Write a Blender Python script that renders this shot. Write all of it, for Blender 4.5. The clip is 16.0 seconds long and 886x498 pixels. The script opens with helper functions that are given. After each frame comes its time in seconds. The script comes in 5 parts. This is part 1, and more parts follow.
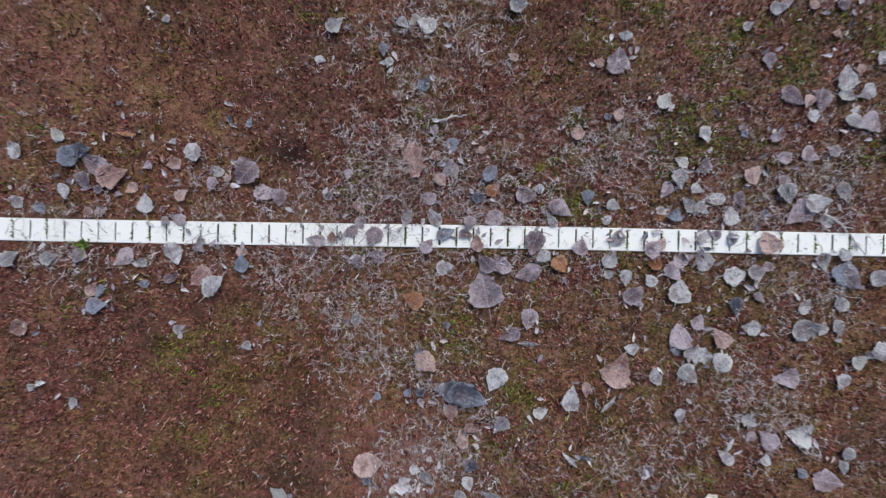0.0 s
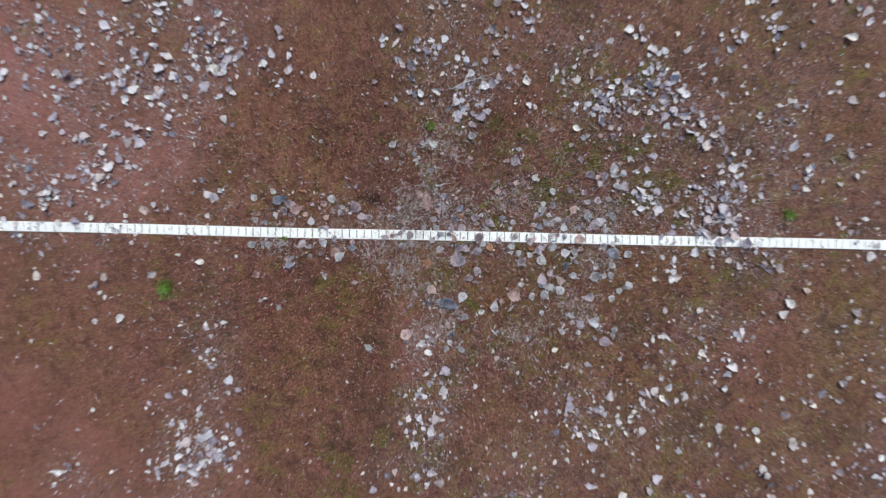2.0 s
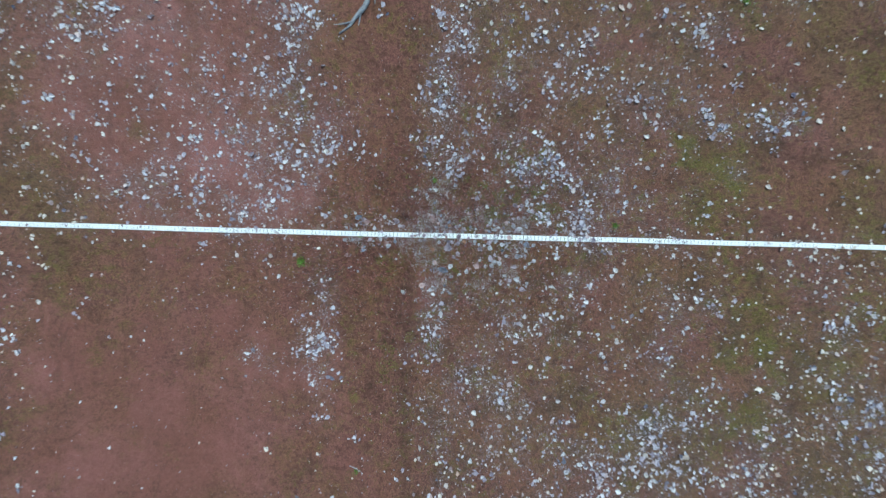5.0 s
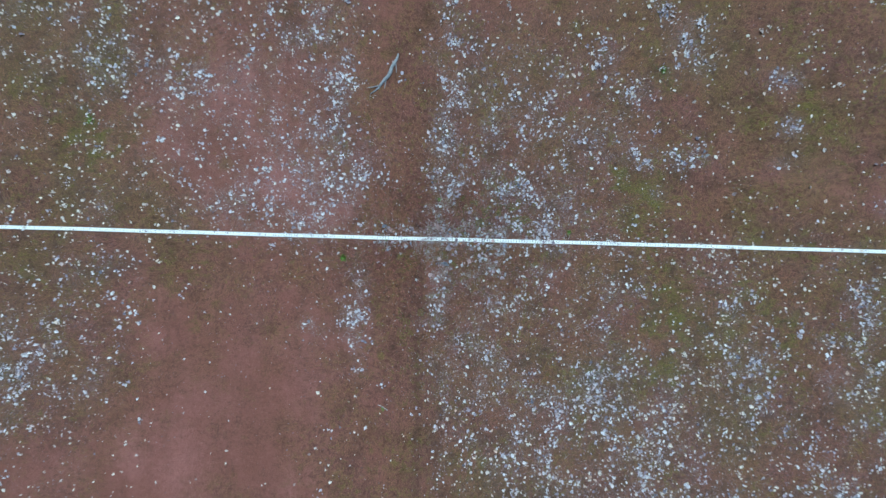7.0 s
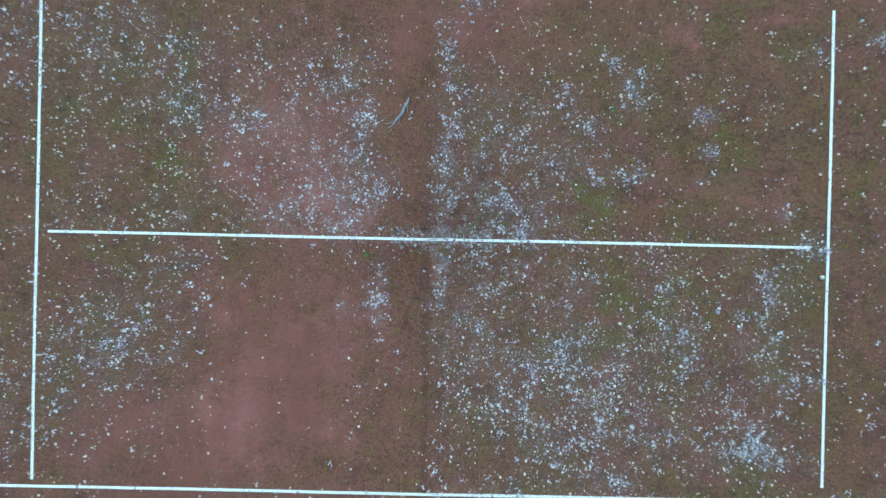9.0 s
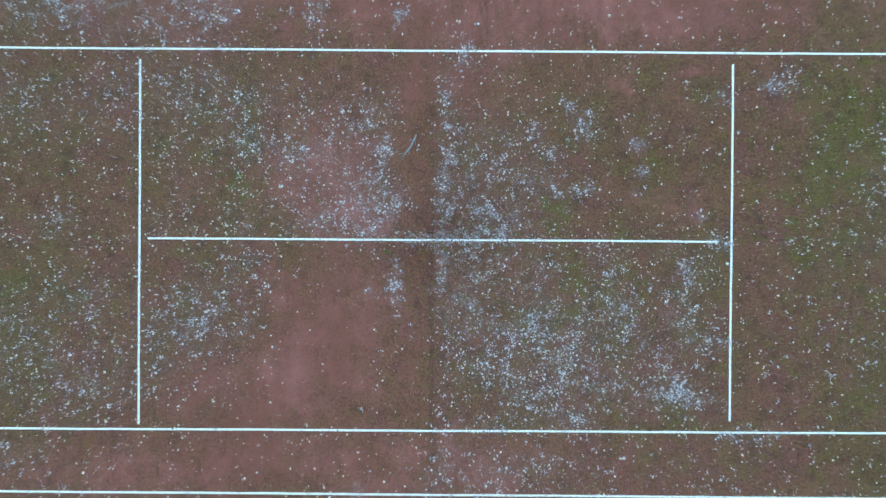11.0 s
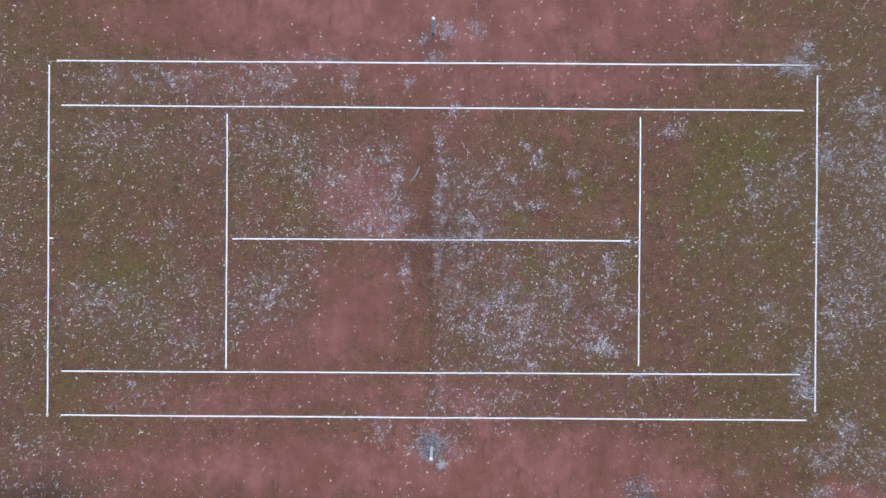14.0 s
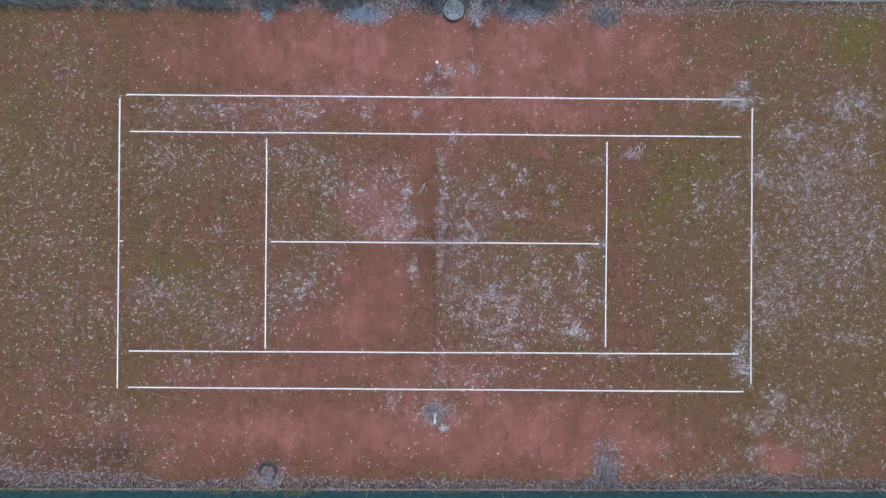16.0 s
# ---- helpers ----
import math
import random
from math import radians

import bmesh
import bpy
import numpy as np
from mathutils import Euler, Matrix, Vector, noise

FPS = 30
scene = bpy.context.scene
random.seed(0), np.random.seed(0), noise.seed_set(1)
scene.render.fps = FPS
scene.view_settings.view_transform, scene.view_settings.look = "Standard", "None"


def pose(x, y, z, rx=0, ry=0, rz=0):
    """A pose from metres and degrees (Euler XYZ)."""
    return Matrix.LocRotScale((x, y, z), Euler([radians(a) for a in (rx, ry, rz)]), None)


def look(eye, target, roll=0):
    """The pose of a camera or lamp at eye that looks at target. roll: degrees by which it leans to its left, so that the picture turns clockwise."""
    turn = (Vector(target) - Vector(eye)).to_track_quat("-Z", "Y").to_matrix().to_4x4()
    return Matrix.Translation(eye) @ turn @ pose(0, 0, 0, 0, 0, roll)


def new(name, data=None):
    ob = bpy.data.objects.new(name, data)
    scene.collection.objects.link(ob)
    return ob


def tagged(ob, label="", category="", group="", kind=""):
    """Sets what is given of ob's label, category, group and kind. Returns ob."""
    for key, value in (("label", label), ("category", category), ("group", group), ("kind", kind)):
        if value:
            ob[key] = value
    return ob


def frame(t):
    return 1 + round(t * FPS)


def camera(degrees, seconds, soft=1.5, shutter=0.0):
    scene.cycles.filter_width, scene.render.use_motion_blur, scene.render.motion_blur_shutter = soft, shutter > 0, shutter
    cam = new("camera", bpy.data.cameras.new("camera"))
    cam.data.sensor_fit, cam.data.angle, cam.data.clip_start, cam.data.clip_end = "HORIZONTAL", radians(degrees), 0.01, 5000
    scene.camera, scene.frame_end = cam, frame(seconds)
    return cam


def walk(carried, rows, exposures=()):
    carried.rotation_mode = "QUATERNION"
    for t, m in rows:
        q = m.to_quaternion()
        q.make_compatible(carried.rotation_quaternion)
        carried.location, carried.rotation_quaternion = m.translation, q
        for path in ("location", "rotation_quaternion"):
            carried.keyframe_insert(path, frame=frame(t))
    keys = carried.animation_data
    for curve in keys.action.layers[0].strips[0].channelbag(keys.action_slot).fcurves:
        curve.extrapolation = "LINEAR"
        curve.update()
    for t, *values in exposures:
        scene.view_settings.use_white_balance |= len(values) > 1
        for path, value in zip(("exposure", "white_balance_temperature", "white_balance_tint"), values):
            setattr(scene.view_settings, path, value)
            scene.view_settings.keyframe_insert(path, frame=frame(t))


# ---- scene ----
cam = camera(79.0, 16.0, soft=1.4, shutter=0.7)
PATH = [
    (0.0, pose(0.176, -0.022, 1.043, -0.17, 0.06, 1.17)),
    (0.2, pose(0.179, -0.020, 1.093, -0.20, 0.055, 1.25)),
    (0.5, pose(0.183, -0.016, 1.275, -0.23, 0.04, 1.36)),
    (1.0, pose(0.187, -0.024, 1.669, -0.15, -0.06, 1.38)),
    (1.5, pose(0.185, -0.045, 2.042, 0.01, -0.21, 1.37)),
    (2.0, pose(0.182, -0.064, 2.405, 0.08, -0.22, 1.34)),
    (2.5, pose(0.184, -0.092, 2.777, 0.15, -0.20, 1.32)),
    (3.0, pose(0.200, -0.117, 3.157, 0.16, -0.11, 1.32)),
    (3.5, pose(0.212, -0.119, 3.553, 0.15, -0.02, 1.41)),
    (4.0, pose(0.223, -0.123, 3.943, 0.15, 0.04, 1.49)),
    (6.5, pose(0.197, -0.137, 6.159, 0.16, 0.02, 1.57)),
    (7.0, pose(0.188, -0.137, 6.640, 0.14, 0.00, 1.58)),
    (7.5, pose(0.177, -0.150, 7.121, 0.15, -0.02, 1.60)),
    (8.0, pose(0.169, -0.162, 7.588, 0.12, -0.05, 1.58)),
    (8.5, pose(0.170, -0.154, 8.077, 0.01, -0.06, 1.58)),
    (9.0, pose(0.159, -0.136, 8.657, -0.10, -0.08, 1.22)),
    (11.5, pose(0.134, -0.192, 12.359, -0.09, -0.13, 0.28)),
    (12.0, pose(0.144, -0.209, 13.149, -0.10, -0.13, 0.23)),
    (12.5, pose(0.159, -0.221, 13.988, -0.09, -0.13, 0.20)),
    (13.0, pose(0.201, -0.226, 14.847, -0.14, -0.18, 0.19)),
    (13.5, pose(0.216, -0.259, 15.725, -0.08, -0.23, 0.26)),
    (14.0, pose(0.221, -0.277, 16.593, -0.02, -0.27, 0.28)),
    (14.5, pose(0.205, -0.334, 17.451, 0.10, -0.34, 0.28)),
    (15.0, pose(0.160, -0.338, 18.333, 0.16, -0.42, 0.29)),
    (15.5, pose(0.102, -0.332, 19.232, 0.21, -0.49, 0.29)),
    (16.0, pose(0.057, -0.326, 20.131, 0.26, -0.53, 0.33)),
]

EXPOSURES = [(0.0, 0.24, 6600, 6), (2.0, 0.5, 6650, 2), (4.0, 0.52, 5850, -9), (6.5, 0.55, 5400, -14), (7.5, 0.56, 5250, -16), (9.0, 0.57, 5000, -22), (11.8, 0.56, 5000, -20), (13.0, 0.56, 5450, -4), (14.5, 0.57, 6000, 7), (16.0, 0.58, 6100, 7)]
walk(cam, PATH, EXPOSURES)

# ---- daylight: overcast sky and a weak, wide sun ----
world = bpy.data.worlds.new("overcast_sky")
scene.world = world
world.use_nodes = True
wn, wl = world.node_tree.nodes, world.node_tree.links
sky = wn.new("ShaderNodeTexSky")
sky.sky_type = "NISHITA"
sky.sun_disc = False
sky.sun_elevation = radians(58)
sky.sun_rotation = radians(20)
sky.air_density, sky.dust_density, sky.ozone_density = 1.0, 2.5, 1.0
wn["Background"].inputs["Strength"].default_value = 0.11
wl.new(sky.outputs["Color"], wn["Background"].inputs["Color"])
sun_data = bpy.data.lights.new("sun", "SUN")
sun_data.energy, sun_data.angle, sun_data.color = 1.4, radians(35), (1.0, 0.97, 0.93)
sun = new("sun", sun_data)
sun.matrix_world = look((6.5, 17.5, 30), (0, 0, 0))


# ---- small helpers ----
def link_mesh(name, verts, faces, mats=(), smooth=False):
    me = bpy.data.meshes.new(name)
    me.from_pydata(verts, [], faces)
    for m in mats:
        me.materials.append(m)
    if smooth:
        me.polygons.foreach_set("use_smooth", np.ones(len(me.polygons), dtype=bool))
    me.update()
    return me


def bm_mesh(name, bm, mats=(), smooth=False):
    me = bpy.data.meshes.new(name)
    bmesh.ops.recalc_face_normals(bm, faces=bm.faces)
    bm.to_mesh(me)
    bm.free()
    for m in mats:
        me.materials.append(m)
    if smooth:
        for p in me.polygons:
            p.use_smooth = True
    return me


def part(name, bm, material, parent, label=""):
    """One mesh object under a thing or a part."""
    ob = new(name, bm_mesh(name, bm, (material,)))
    ob.parent = parent
    return tagged(ob, label)


def box(bm, x0, x1, y0, y1, z0, z1, bevel=0.0):
    r = bmesh.ops.create_cube(bm, size=1.0)
    m = Matrix.Translation(((x0 + x1) / 2, (y0 + y1) / 2, (z0 + z1) / 2)) @ Matrix.Diagonal((x1 - x0, y1 - y0, z1 - z0, 1))
    bmesh.ops.transform(bm, matrix=m, verts=r["verts"])
    if bevel:
        es = list({e for v in r["verts"] for e in v.link_edges})
        bmesh.ops.bevel(bm, geom=es, offset=bevel, segments=1, affect="EDGES")
    return bm


def tube(bm, path, radii, sides=8, cap=True):
    """A round, tapered tube along a line of points."""
    rings = []
    pts = [Vector(p) for p in path]
    for i, p in enumerate(pts):
        d = (pts[min(i + 1, len(pts) - 1)] - pts[max(i - 1, 0)]).normalized()
        a = d.orthogonal().normalized()
        b = d.cross(a)
        r = radii[i] if isinstance(radii, (list, tuple)) else radii
        rings.append([bm.verts.new(p + (a * math.cos(k * math.tau / sides) + b * math.sin(k * math.tau / sides)) * r) for k in range(sides)])
    for q0, q1 in zip(rings, rings[1:]):
        for k in range(sides):
            bm.faces.new((q0[k], q0[(k + 1) % sides], q1[(k + 1) % sides], q1[k]))
    if cap:
        bm.faces.new(rings[0][::-1])
        bm.faces.new(rings[-1])
    return bm


rng = np.random.default_rng(7)
TABLE = np.random.default_rng(3).random((128, 128))


def grain(x, y, size, seed=0):
    """Smooth value noise from 0 to 1 with lumps of that size in metres."""
    u, v = x / size + 37.3 * seed, y / size + 11.7 * seed
    i, j = np.floor(u).astype(int), np.floor(v).astype(int)
    a, b = u - i, v - j
    a, b = a * a * (3 - 2 * a), b * b * (3 - 2 * b)
    i0, i1, j0, j1 = i % 128, (i + 1) % 128, j % 128, (j + 1) % 128
    return (TABLE[i0, j0] * (1 - a) + TABLE[i1, j0] * a) * (1 - b) + (TABLE[i0, j1] * (1 - a) + TABLE[i1, j1] * a) * b


def fbm(x, y, size, seed=0):
    """Uneven noise from four sizes of lumps, each turned against the last."""
    total, weight = np.zeros_like(x), 0.5
    for k in range(4):
        c, d = math.cos(0.7 * k + seed), math.sin(0.7 * k + seed)
        total += weight * grain(c * x - d * y, d * x + c * y, size, seed + 3 * k)
        size, weight = size / 2.17, weight * 0.55
    return total / 0.9903


def ragged(x, y):
    """A small sideways shift that makes round outlines uneven."""
    return (fbm(x, y, 0.5, 5) - 0.5) * 0.55, (fbm(x, y, 0.5, 6) - 0.5) * 0.55


def spread(x, y, blobs):
    """Sum of soft-edged ellipses (x, y, half width, half depth, weight) in metres."""
    total = np.zeros_like(x)
    dx, dy = ragged(x, y)
    for cx, cy, sx, sy, k in blobs:
        w = min(1.0, 3.6 * min(sx, sy))
        q = ((x + w * dx - cx) / sx) ** 2 + ((y + w * dy - cy) / sy) ** 2
        total += k * np.exp(-np.minimum(q, 30.0) ** 0.85)
    return total


def step(v, a, b):
    s = np.clip((v - a) / (b - a), 0, 1)
    return s * s * (3 - 2 * s)


# ---- the plan of the litter: leaves per square metre ----
HEAPS_NEAR = [
    (-1.21, 0.46, 0.5, 0.34, 110), (-1.4, 0.34, 0.3, 0.12, 120), (-0.88, 0.48, 0.12, 0.2, 150), (-1.16, 0.9, 0.5, 0.2, 110), (0.13, 0.9, 0.15, 0.2, 170),
    (0.13, 0.58, 0.12, 0.14, 110), (0.91, 0.64, 0.2, 0.15, 210), (1.29, 0.65, 0.1, 0.1, 200), (1.24, 0.2, 0.36, 0.12, 300), (1.5, 0.12, 0.2, 0.1, 280),
    (0.99, 0.28, 0.15, 0.07, 160), (1.8, 0.45, 0.15, 0.16, 150), (1.34, -0.37, 0.1, 0.08, 200), (1.55, -0.39, 0.06, 0.06, 220), (0.15, -0.82, 0.15, 0.28, 190),
    (-0.83, -0.9, 0.08, 0.28, 210), (-1.4, -1.12, 0.12, 0.08, 170), (0.89, -0.75, 0.14, 0.12, 150),
]
HEAPS_NORTH_WEST = [
    (-5.4, 2.8, 0.3, 0.4, 60), (-4.15, 2.15, 0.4, 0.4, 110), (-4.1, 2.95, 0.5, 0.3, 70), (-3.2, 1.8, 0.5, 0.3, 90), (-2.5, 1.8, 0.3, 0.3, 80),
    (-1.15, 1.85, 0.16, 0.3, 230), (-1.55, 2.45, 0.4, 0.35, 140), (-1.4, 1.35, 0.2, 0.2, 130), (-1.8, 0.7, 0.4, 0.4, 110), (-0.97, 0.65, 0.16, 0.25, 130),
    (-2.35, 0.35, 0.5, 0.2, 100), (-4, 0.3, 0.1, 0.12, 230), (-8.1, 4.9, 1.6, 0.45, 100), (-5, 4.9, 0.9, 0.45, 120), (-2.6, 4.9, 0.2, 0.4, 120),
    (-3.4, 5.5, 0.5, 0.2, 150), (-10.4, 4.6, 0.8, 0.5, 80), (-0.75, 4.87, 0.12, 0.12, 420),
]
HEAPS_SOUTH_WEST = [
    (-4, -0.4, 0.35, 0.25, 80), (-5.3, -1.4, 0.4, 0.3, 120), (-5.6, -2, 0.5, 0.35, 140), (-4.8, -1.7, 0.4, 0.4, 70), (-4.1, -1.9, 0.25, 0.3, 60),
    (-5.7, -2.7, 0.5, 0.3, 70), (-0.87, -1, 0.12, 0.42, 220), (-10.1, -2, 1, 0.5, 130), (-7.6, -1.2, 0.7, 0.4, 100), (-7.6, -3, 1, 0.6, 70),
    (-8.1, 0.4, 0.4, 0.2, 100), (-9.2, -4.8, 1.2, 0.4, 60), (-1.7, -5.6, 0.15, 0.25, 120), (-10.1, 3.2, 1.2, 0.6, 70), (-6.8, 3.2, 0.6, 0.8, 60),
    (-5.3, 3.5, 0.8, 0.5, 70),
]
HEAPS_NORTH_EAST = [
    (0.2, 2.9, 0.12, 0.36, 250), (0.2, 2.35, 0.1, 0.1, 150), (0.22, 1.7, 0.17, 0.3, 260), (0.22, 1.05, 0.16, 0.3, 200), (0.15, 0.6, 0.1, 0.2, 120),
    (0.8, 2.2, 0.3, 0.35, 50), (1.2, 1.5, 0.12, 0.15, 200), (0.8, 1.45, 0.15, 0.15, 110), (1, 0.7, 0.25, 0.25, 130), (1.75, 0.45, 0.2, 0.2, 110),
    (2.55, 1.85, 0.2, 0.2, 110), (2.2, 2.3, 0.15, 0.15, 110), (3.15, 2.45, 0.2, 0.25, 290), (2.85, 2.95, 0.15, 0.12, 140), (2.55, 1.05, 0.15, 0.12, 220),
    (3.2, 1.1, 0.2, 0.15, 300), (2.7, 0.65, 0.2, 0.15, 110), (4.3, 2.1, 0.22, 0.12, 240), (4.5, 1.55, 0.12, 0.12, 280),
]
HEAPS_SOUTH_EAST = [
    (0.85, -0.75, 0.2, 0.2, 90), (0.85, -1.4, 0.3, 0.25, 220), (2.2, -0.75, 0.12, 0.25, 220), (2.5, -0.55, 0.15, 0.1, 150), (2.2, -1.75, 0.2, 0.36, 340),
    (1.6, -2.05, 0.36, 0.2, 230), (0.8, -1.9, 0.25, 0.2, 120), (0.6, -2.4, 0.2, 0.25, 120), (1.25, -2.65, 0.4, 0.3, 120), (3, -2.3, 0.25, 0.3, 260),
    (2.55, -2.5, 0.3, 0.25, 110), (4.05, -1.4, 0.25, 0.2, 230), (4.1, -2.05, 0.2, 0.2, 130), (3.8, -0.75, 0.2, 0.15, 150), (5.4, -0.7, 0.22, 0.25, 260),
    (5.1, -1.1, 0.2, 0.1, 170), (5.25, -1.65, 0.25, 0.2, 150), (5.8, -2.2, 0.36, 0.15, 250), (5.2, -3.3, 0.5, 0.32, 340),
]
HEAPS_OUTER = [
    (3.4, -3.15, 0.3, 0.25, 140), (2.05, -3.3, 0.4, 0.25, 150), (2.85, -3.1, 0.2, 0.25, 140), (4.4, 1.05, 0.15, 0.1, 110), (5.7, 0.5, 0.12, 0.12, 170),
    (6.2, 3.2, 0.25, 0.15, 180), (0.65, 4.1, 0.16, 0.3, 280), (-0.25, 6.1, 0.3, 0.2, 190), (0.0, 5.6, 0.25, 0.15, 220), (0.45, 6.5, 0.2, 0.26, 300), (1.35, 6.6, 0.18, 0.36, 280), (7.4, 3.5, 0.4, 0.2, 140),
    (10.3, 3.3, 0.15, 0.15, 220), (9.9, 1.5, 0.3, 0.6, 130), (10.9, 1.9, 0.6, 0.9, 90), (11.28, 5.43, 0.45, 0.2, 720), (11.5, 6, 0.25, 0.4, 200),
    (12.2, 2.7, 0.25, 0.35, 330), (11.95, 0.1, 0.18, 0.4, 320), (10.5, -2.1, 0.4, 0.4, 120), (11.5, -4.2, 0.28, 0.6, 380),
]
HEAPS_EDGE = [
    (9.5, 5.35, 0.3, 0.15, 150), (6.7, -4.2, 0.5, 0.15, 150), (9.9, -3.4, 0.15, 0.2, 150), (0, -6.4, 0.5, 0.42, 300), (1.4, -5.2, 0.3, 0.3, 90),
    (3, -3.85, 0.5, 0.2, 180), (1.3, -4, 0.5, 0.15, 130), (13.35, 4.1, 0.42, 0.34, 240), (15.6, 5.3, 0.5, 0.45, 260), (13.8, 2.3, 0.9, 0.8, 90),
    (15.5, 0.6, 1.5, 1.6, 80), (12.8, -6.0, 0.3, 0.45, 220), (13, -1.5, 1, 1.5, 55), (6.4, -8.25, 0.48, 0.5, 220), (-6.3, -8.75, 0.45, 0.35, 260),
    (-16, -8.4, 1.5, 0.5, 80), (-13.6, -8.7, 1.5, 0.4, 60), (11, -8.7, 4, 0.4, 60), (6.1, 0.05, 0.18, 0.2, 220),
]
HEAPS_RIM = [
    (-2.8, 8.75, 0.65, 0.32, 90), (3.8, 8.8, 0.9, 0.35, 230), (6.3, 8.75, 0.6, 0.35, 100), (-7, 8.8, 2, 0.25, 150), (8.5, 8.9, 1.5, 0.3, 140),
    (-14, 3.5, 1.3, 3.5, 24), (-14, -3.5, 1.5, 3, 30), (-11.8, -7.3, 2, 1.2, 50), (9, -1, 1.8, 3, 22), (14.6, -7, 1.2, 0.8, 90),
    (12.4, -2.5, 0.25, 0.8, 120),
]
HEAPS_CORNERS = [
    (15.85, 3.7, 0.26, 0.5, 200), (14.6, 3.4, 0.4, 0.2, 130), (16.8, 5.0, 0.3, 0.3, 140), (11.2, -6.5, 0.45, 0.18, 130), (11.9, -6.9, 0.22, 0.28, 190),
    (12.4, -6.8, 0.2, 0.3, 140), (12.0, -7.8, 0.28, 0.2, 200), (10.9, -8.05, 0.22, 0.14, 170), (9.6, -7.1, 0.2, 0.14, 150), (8.7, -7.8, 0.2, 0.15, 110),
    (14.2, -8.05, 0.2, 0.2, 150), (15.7, -3.5, 0.7, 0.25, 130), (-16.1, -7.4, 0.25, 0.3, 150), (-13.6, 6.6, 0.35, 0.7, 60), (-14.5, 7.7, 0.5, 0.4, 60), (-12.1, -6.4, 0.5, 0.4, 60), (1.9, 1.2, 0.5, 0.5, 50), (1.1, 1.9, 0.5, 0.5, 50),
]
HEAPS_WIDE = [
    (-8.1, 4.85, 2.6, 0.42, 60), (-5.2, 4.85, 1.0, 0.4, 70), (-3.5, 2.9, 1.2, 0.8, 36), (-2.4, 1.1, 1.1, 0.6, 34), (-4.9, -1.5, 1.1, 0.9, 60),
    (-9.0, 2.6, 2.0, 0.8, 34), (-9.5, -2.2, 2.0, 0.9, 40), (-9.0, -3.5, 2.5, 0.5, 30), (3.0, -2.2, 2.4, 1.2, 45), (1.8, -5.0, 1.5, 0.6, 40),
    (4.6, -5.0, 2.5, 0.5, 26), (0.2, -4.9, 0.3, 0.5, 90), (-1.5, -5.9, 0.2, 0.5, 90), (14.5, 3.2, 1.6, 2.4, 34), (15.0, -2.0, 1.8, 2.0, 30),
    (-15.4, 1.0, 1.4, 5.0, 12), (1.0, 0.1, 0.9, 0.2, 90), (0.2, 0.2, 0.14, 3.5, 80),
]
HEAPS = HEAPS_WIDE + HEAPS_CORNERS + HEAPS_NEAR + HEAPS_NORTH_WEST + HEAPS_SOUTH_WEST + HEAPS_NORTH_EAST + HEAPS_SOUTH_EAST + HEAPS_OUTER + HEAPS_EDGE + HEAPS_RIM
# thin in the west, thick behind the eastern baseline
HEAPS = [(x, y, sx, sy, k * (0.78 if x < -3.4 else 1.4 if x > 11 else 1.0)) for x, y, sx, sy, k in HEAPS]


def base_density(x, y):
    d = np.full_like(x, 22.0)
    d += 70 * step(x, 0.15, 0.5) * step(6.3 - x, 0, 0.4) * step(y, -4.0, -3.6) * step(0.1 - y, -0.1, 0.3)
    d += (12 + 62 * step(2.9 - x, 0, 1.0) * step(3.2 - y, 0, 1.0)) * step(x, 0.15, 0.5) * step(6.3 - x, 0, 0.4) * step(y, -0.1, 0.2) * step(4.0 - y, 0, 0.4)
    d += 52 * step(-0.75 - x, 0, 0.3) * step(y, -0.1, 0.2) * step(3.6 - y, 0, 0.8) * step(6.3 + x, 0, 0.4)
    d += 24 * step(-3.6 - x, 0, 0.8) * step(4.0 - np.abs(y), 0, 0.4)
    d += 12 * step(np.abs(x), 11.5, 12.5) + 10 * step(x, 11.5, 12.5)
    for line in (5.46, 4.09, 0.0, -4.09, -5.46):
        d += (70 if line == 0 else 55) * np.exp(-((y - line) / 0.11) ** 2)
    d += 25 * step(y, 8.6, 9.0)
    edge = fbm(x, y, 1.2, 15)
    d += 50 * step(-y, 8.62 + 0.3 * edge, 8.92 + 0.25 * edge)
    bare = spread(x, y, [(-0.42, -1.4, 0.26, 2.6, 1.0), (-0.42, 2.2, 0.24, 2.0, 1.0), (-2.3, -2.4, 1.3, 1.2, 0.85), (-4.5, 7.1, 7.0, 1.3, 0.95), (3.0, 7.2, 2.5, 1.0, 0.5), (3.5, -7.3, 3.2, 1.1, 0.75), (-4.0, -7.0, 3.5, 1.0, 0.55), (5.0, 3.2, 0.9, 0.5, 0.4)])
    clump = np.clip(0.75 + 4.5 * (fbm(x, y, 0.16, 1) - 0.48), 0.2, 2.2) * (0.45 + 1.1 * fbm(x, y, 0.9, 2))
    return 1.2 * d * np.clip(1 - bare, 0.12, 1) * clump


def gather(x, y):
    return np.clip(1.0 + 5.5 * (fbm(x, y, 0.15, 16) - 0.5), 0.28, 1.9)


def leaf_density(x, y):
    return base_density(x, y) + 2.4 * spread(x, y, HEAPS) * gather(x, y)


